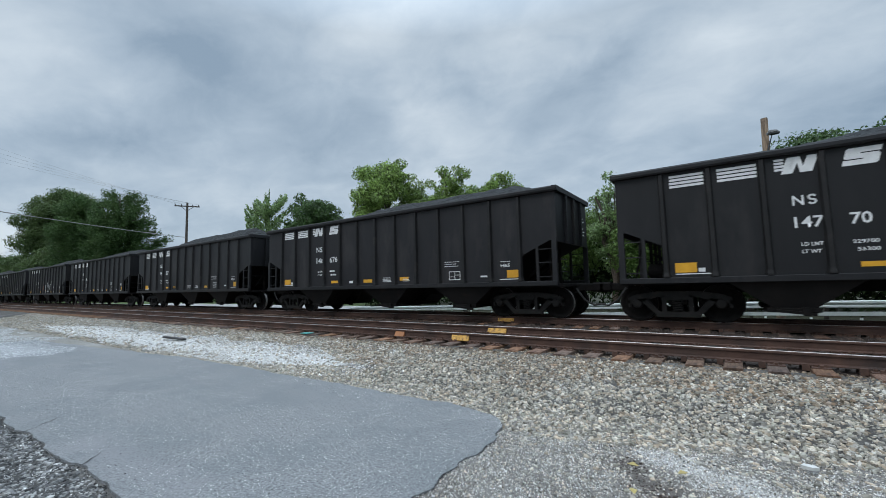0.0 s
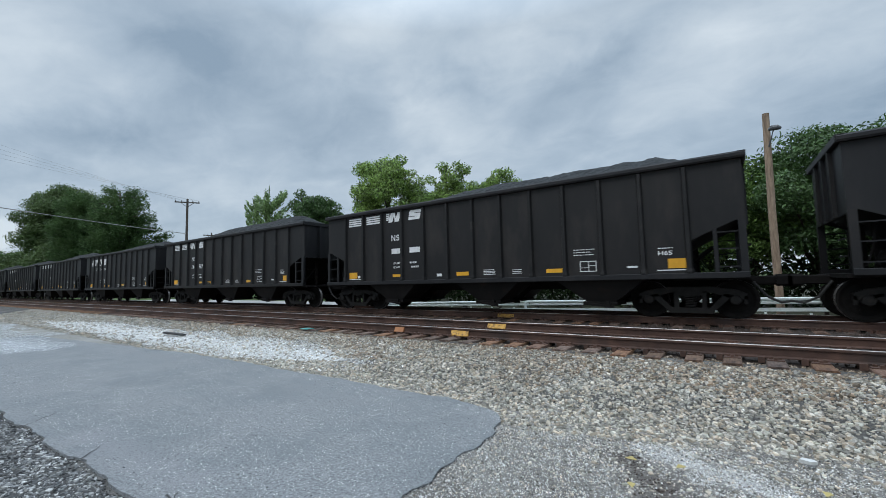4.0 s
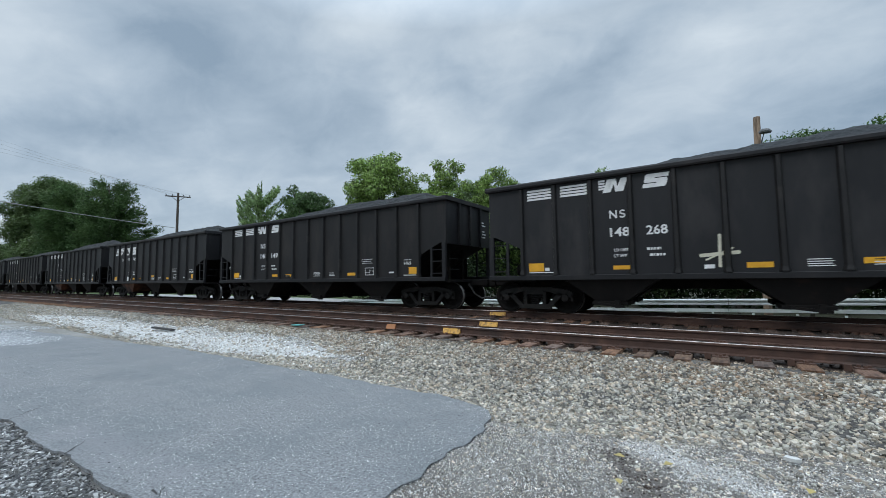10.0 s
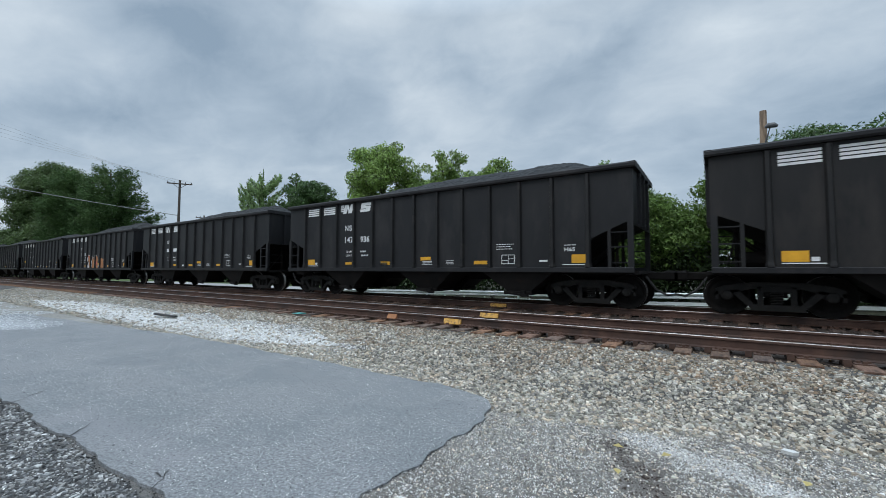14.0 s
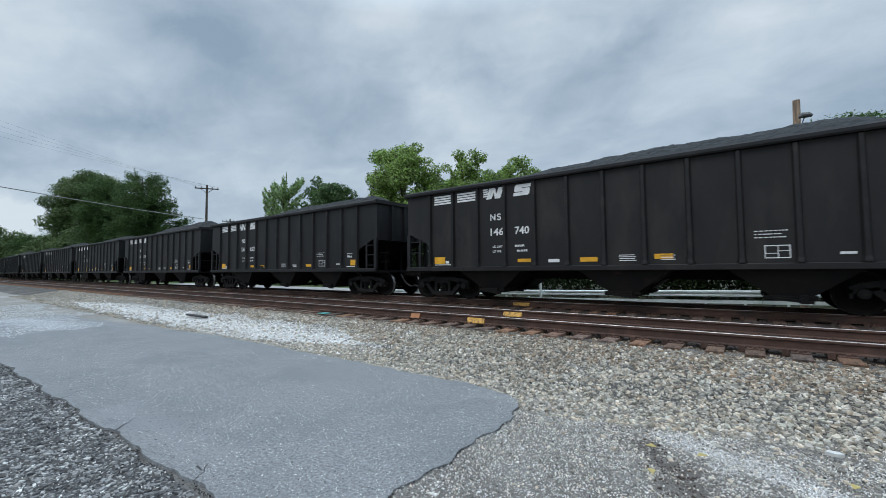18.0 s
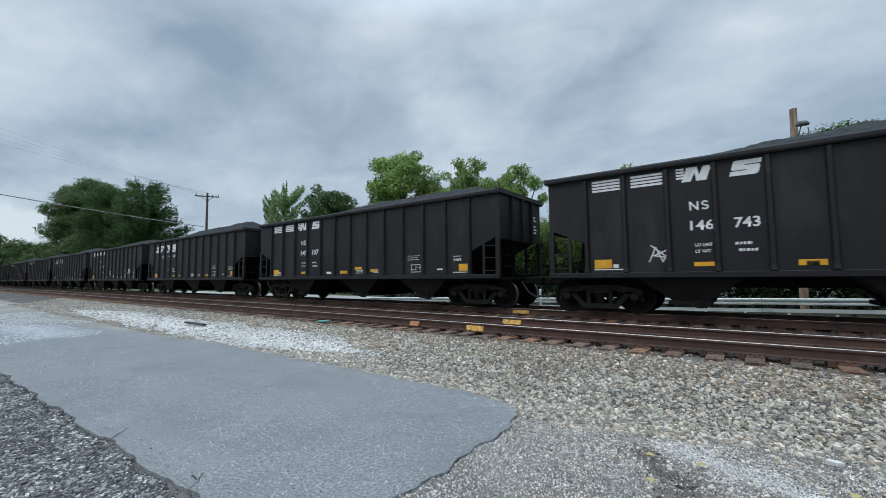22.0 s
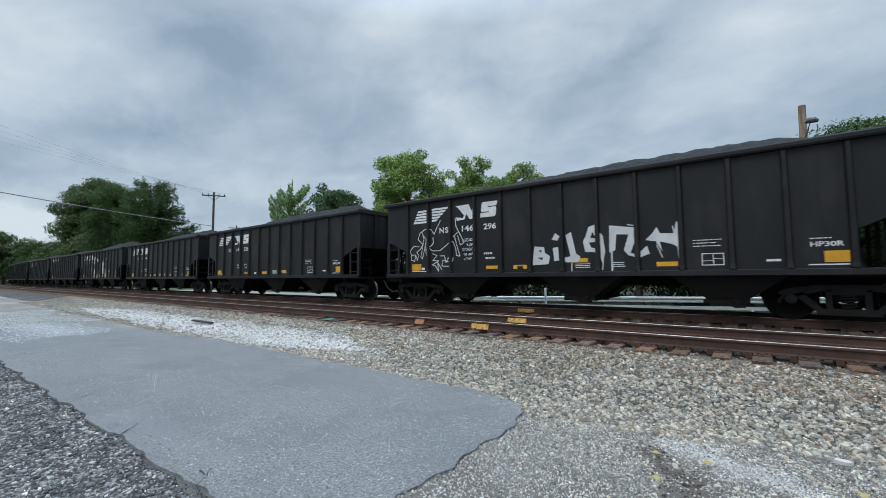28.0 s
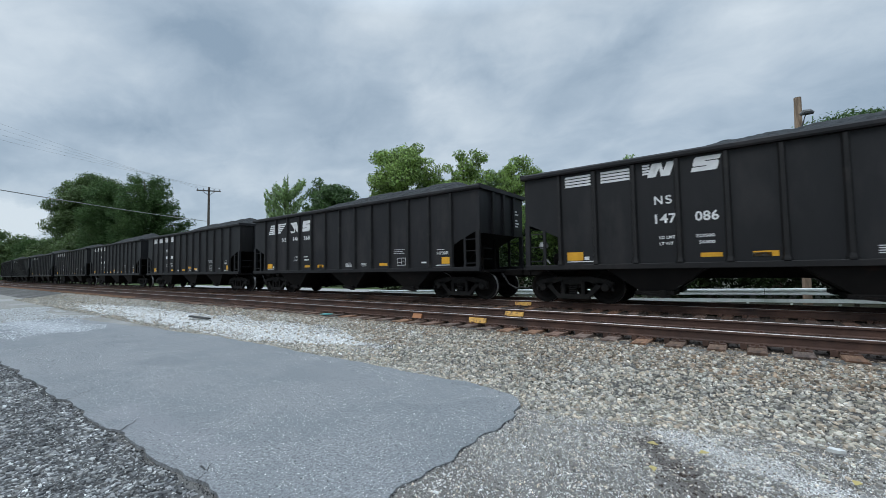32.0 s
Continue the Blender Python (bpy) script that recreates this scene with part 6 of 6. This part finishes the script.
marks(c, "spray_paint", "g30b", [[(-1.95, 1.78), (-1.7, 1.95), (-1.45, 1.85), (-1.55, 1.4)], [(-0.95, 1.2), (-1.05, 1.8), (-0.6, 2.0), (-0.45, 1.5), (-0.3, 1.25)], [(0.6, 1.2), (0.6, 1.9), (1.1, 1.95), (1.3, 1.3)]], CAR_BLACK, "black sprayed fill", out=0.003)
marks(c, "spray_paint", "g30c", stroke([(-1.5, 2.2), (-1.1, 2.25), (-1.15, 2.45), (-0.7, 2.3), (-0.1, 2.35)], 0.07) + stroke([(-2.3, 1.3), (-1.9, 1.15), (-2.4, 1.1)], 0.05), BLUE_SPRAY, "blue sprayed outline")
c = TRAIN[31]
letters = [
    [(-1.0, 1.3), (-0.92, 1.85), (-0.62, 1.82), (-0.6, 1.65), (-0.45, 1.55), (-0.5, 1.32)], [(-0.32, 1.4), (-0.36, 1.78), (-0.2, 1.8), (-0.18, 1.42)], [(-0.38, 2.02), (-0.28, 2.2), (-0.15, 2.1), (-0.22, 1.98)],
    [(0.02, 2.12), (0.18, 2.2), (0.3, 1.6), (0.42, 1.5), (0.36, 1.36), (0.0, 1.36), (-0.05, 1.5), (0.15, 1.52)],
    [(0.66, 2.3), (0.82, 2.35), (0.9, 2.2), (1.03, 2.04), (1.08, 1.6), (1.0, 1.3), (0.92, 1.56), (0.76, 1.62), (0.56, 1.62), (0.5, 1.9), (0.58, 2.06)],
    [(1.2, 2.3), (1.85, 2.19), (1.88, 2.05), (1.7, 1.56), (1.84, 1.5), (2.08, 1.72), (2.14, 1.52), (1.88, 1.42), (1.64, 1.5), (1.54, 1.63), (1.66, 2.03), (1.37, 2.05), (1.33, 1.64), (1.18, 1.58)],
    [(2.05, 1.86), (2.22, 2.03), (2.31, 2.17), (2.38, 2.01), (2.67, 1.99), (2.74, 2.28), (2.84, 2.19), (2.84, 1.86), (2.74, 1.66), (2.64, 1.73), (2.37, 1.81), (2.42, 1.56), (2.28, 1.82)]]
for i, block in enumerate(letters):
    marks(c, "spray_paint", ("g31", i), [block], GREY_SCRAWL, "large white sprayed block shape", out=0.004)
marks(c, "spray_paint", "g31b", stroke([(0.18, 1.4), (0.17, 1.12)], 0.03) + stroke([(1.02, 1.4), (1.0, 1.15)], 0.03) + stroke([(1.24, 1.6), (1.24, 1.1)], 0.04) + stroke([(1.86, 1.45), (1.88, 1.05)], 0.035) + stroke([(2.76, 1.7), (2.8, 1.1)], 0.045) + stroke([(2.3, 1.72), (2.42, 1.42)], 0.025) + stroke([(1.65, 2.28), (1.84, 2.24)], 0.025) + stroke([(2.66, 2.16), (2.68, 2.04)], 0.025), GREY_SCRAWL, "white runs of spray paint")
marks(c, "spray_paint", "g31d", [[(0.70, 2.0), (0.76, 2.16), (0.86, 1.98)], [(0.66, 1.88), (0.86, 1.88), (0.9, 1.7), (0.72, 1.74)], [(-0.8, 1.72), (-0.7, 1.74), (-0.7, 1.66)], [(-0.84, 1.52), (-0.66, 1.52), (-0.68, 1.44)]], CAR_BLACK, "bare gaps in the spray paint", out=0.008)
animal = (
    [(-5.38, 2.06), (-5.62, 2.1), (-5.8, 1.93), (-5.75, 1.76), (-5.58, 1.78), (-5.75, 1.76), (-5.73, 1.59), (-5.59, 1.54), (-5.54, 1.78), (-5.46, 1.58), (-5.39, 1.77), (-5.49, 1.86), (-5.25, 2.02)],
    [(-5.27, 2.02), (-5.2, 2.14), (-5.41, 2.33), (-5.33, 2.54), (-5.07, 2.68), (-4.81, 2.65), (-4.67, 2.47), (-4.54, 2.7), (-4.39, 2.93)],
    [(-5.2, 2.56), (-5.13, 2.33), (-5.28, 1.7), (-5.2, 1.62), (-5.04, 2.19), (-5.03, 2.32), (-5.18, 2.48)],
    [(-5.04, 2.06), (-5.03, 1.75), (-4.96, 1.74), (-5.01, 1.96), (-4.79, 2.07), (-4.69, 2.16), (-4.71, 2.35)],
    [(-4.94, 2.03), (-4.75, 1.89), (-4.41, 1.88), (-4.13, 2.05), (-3.94, 2.19), (-3.83, 2.14), (-3.74, 1.94), (-3.7, 1.69), (-3.56, 1.66), (-3.66, 1.95), (-3.77, 2.31), (-3.82, 2.34), (-3.63, 2.47)],
    [(-3.73, 2.95), (-3.72, 2.71), (-3.63, 2.53), (-3.51, 2.34), (-3.4, 2.1), (-3.53, 2.03), (-3.64, 2.35)])
marks(c, "spray_paint", "g31c", [q for line in animal for q in stroke(line, 0.028)], GREY_SCRAWL, "thin white sprayed outline of an animal")
marks(c, "spray_paint", "g31e", stroke([(-4.75, 1.79), (-4.56, 1.72), (-4.74, 1.55), (-4.48, 1.53), (-4.77, 1.4), (-4.63, 1.36), (-4.49, 1.17), (-4.53, 1.48), (-4.35, 1.23)], 0.028) + stroke([(-4.42, 1.7), (-4.24, 1.7), (-4.16, 1.46), (-4.06, 1.63), (-3.98, 1.42), (-3.86, 1.62), (-3.94, 1.33), (-4.34, 1.35), (-4.3, 1.55), (-4.05, 1.5)], 0.028), GREY_SCRAWL, "thin white sprayed scrawl")
lettering(c, "sprayed_words", "GIDDY", -3.44, 2.14, 0.46, 0.10, GREY_SCRAWL)
lettering(c, "sprayed_words", "UP", -3.30, 1.98, 0.26, 0.09, GREY_SCRAWL)
lettering(c, "sprayed_words", "DOGGY", -3.48, 1.83, 0.52, 0.10, GREY_SCRAWL)
c = TRAIN[34]
cream = [
    [(-1.78, 3.12), (-1.4, 3.2), (-1.05, 3.18), (-0.92, 2.98), (-1.38, 2.95), (-1.55, 2.87), (-1.53, 2.49), (-1.78, 2.47)],
    [(-1.72, 2.02), (-1.52, 2.0), (-1.44, 1.7), (-1.55, 1.28), (-1.62, 1.02), (-1.75, 1.02), (-1.78, 1.63)],
    [(-0.80, 2.96), (-0.02, 2.85), (0.0, 2.27), (0.03, 1.92), (0.03, 1.16), (-0.72, 1.13), (-0.69, 1.5), (-0.42, 1.43), (-0.2, 1.48), (-0.31, 1.74), (-0.08, 1.80), (-0.10, 1.92), (-0.30, 2.24), (-0.36, 2.56), (-0.18, 2.72), (-0.38, 2.62), (-0.64, 2.68)],
    [(1.07, 2.68), (1.34, 2.58), (1.86, 2.59), (1.86, 2.18), (1.16, 2.26), (1.16, 2.16), (1.88, 2.07), (1.88, 1.38), (1.07, 1.5)],
    [(1.97, 2.02), (2.19, 1.92), (2.10, 1.8), (2.22, 1.7), (2.12, 1.6), (2.22, 1.5), (2.3, 1.39), (2.18, 1.03), (2.03, 1.1), (1.97, 1.3)],
    [(2.54, 1.93), (2.82, 2.07), (2.79, 1.09), (2.65, 1.07), (2.6, 1.3), (2.50, 1.4), (2.6, 1.52), (2.50, 1.62), (2.6, 1.74)]]
for i, block in enumerate(cream):
    marks(c, "spray_paint", ("g34", i), [block], CREAM_SPRAY, "large cream sprayed block", out=0.004)
marks(c, "spray_paint", "g34b", stroke([(1.13, 2.66), (1.65, 2.76), (1.86, 2.79)], 0.04) + stroke([(1.99, 2.79), (2.22, 2.80), (2.33, 2.87), (2.49, 2.80), (2.74, 2.64), (2.8, 2.5), (2.8, 2.05)], 0.04) + stroke([(1.98, 2.6), (2.04, 2.5), (2.0, 2.25)], 0.05), GREY_SCRAWL, "pale sprayed outline", out=0.004)
marks(c, "spray_paint", "g34d", [rect(-0.75, -0.05, 2.95, 3.28), rect(0.12, 0.9, 2.9, 3.05), rect(0.4, 0.85, 3.15, 3.3)], CAR_RIB, "grey painted-over patches", out=0.004)
marks(c, "yellow_reflector", "y34b", [rect(2.0, 2.55, 1.2, 1.3)], YELLOW_TAPE, out=0.009)
marks(c, "yellow_reflector", "y34", [rect(-0.66, -0.2, 1.2, 1.42)], YELLOW_TAPE, out=0.008)
marks(c, "spray_paint", "g34c", stroke([(-2.7, 2.12), (-2.0, 2.14), (-1.95, 2.06), (-2.05, 1.98), (-2.68, 1.95), (-2.72, 2.04), (-2.7, 2.12)], 0.03), GREY_SCRAWL, "thin pale sprayed outline")
marks(TRAIN[13], "worn_patch", "g13", [rect(-3.55, -2.85, 1.14, 1.42)], GREY_SCRAWL, "scraped bare metal patch")


# ---- movement ----
def run(t):
    """Metres that the train has gone: where the leading car's trailing end stands at t seconds."""
    u = t / 32
    return -1.8994 + 527.4013 * u + 16.0085 * u * u - 7.326 * u ** 3


# small unevenness of the train's pace, second by second, in metres
PACE = (0.19, -0.13, -0.10, -0.16, -0.14, -0.08, -0.09, -0.07, -0.09, 0.08, -0.01, 0.11, 0.18, 0.11, 0.10, 0.08, 0.07, 0.06, 0.06, -0.14, 0.07, 0.07, -0.28, 0.09, 0.12, -0.15, 0.02, -0.12, -0.19, -0.10, 0.27, -0.09, 0.01)


def motions():
    step = 2 / FPS
    for k, car in enumerate(TRAIN):
        rows = []
        for i in range(33):
            x, y, a = on_line(run(i) + PACE[i] - PITCH * k + HALF)
            rows.append((float(i), pose(x, y, 0, 0, 0, math.degrees(a))))
        walk(car, rows)
        # wheels roll while their car passes
        t_in = max(0.0, min(32.0, (PITCH * k - 42) / 16.8))
        t_out = max(0.0, min(32.0, (PITCH * k + 6) / 16.6))
        for ws in [o for o in car.children if o.name.startswith("wheelset")]:
            home = ws.matrix_basis.copy()
            start, rows, j = round(t_in * FPS) / FPS, [], 0
            while True:
                t = start + j * step
                if t > min(t_out, 32.0) + 1e-6:
                    break
                rows.append((t, home @ Matrix.Rotation((run(t) - run(start)) / WHEEL_R, 4, "Y")))
                j += 1
            if len(rows) < 2:
                rows = [(0.0, home), (32.0, home)]
            if rows[0][0] > 0.05:
                rows.insert(0, (0.0, home))
            if rows[-1][0] < 31.95:
                rows.append((32.0, rows[-1][1]))
            walk(ws, rows)


motions()
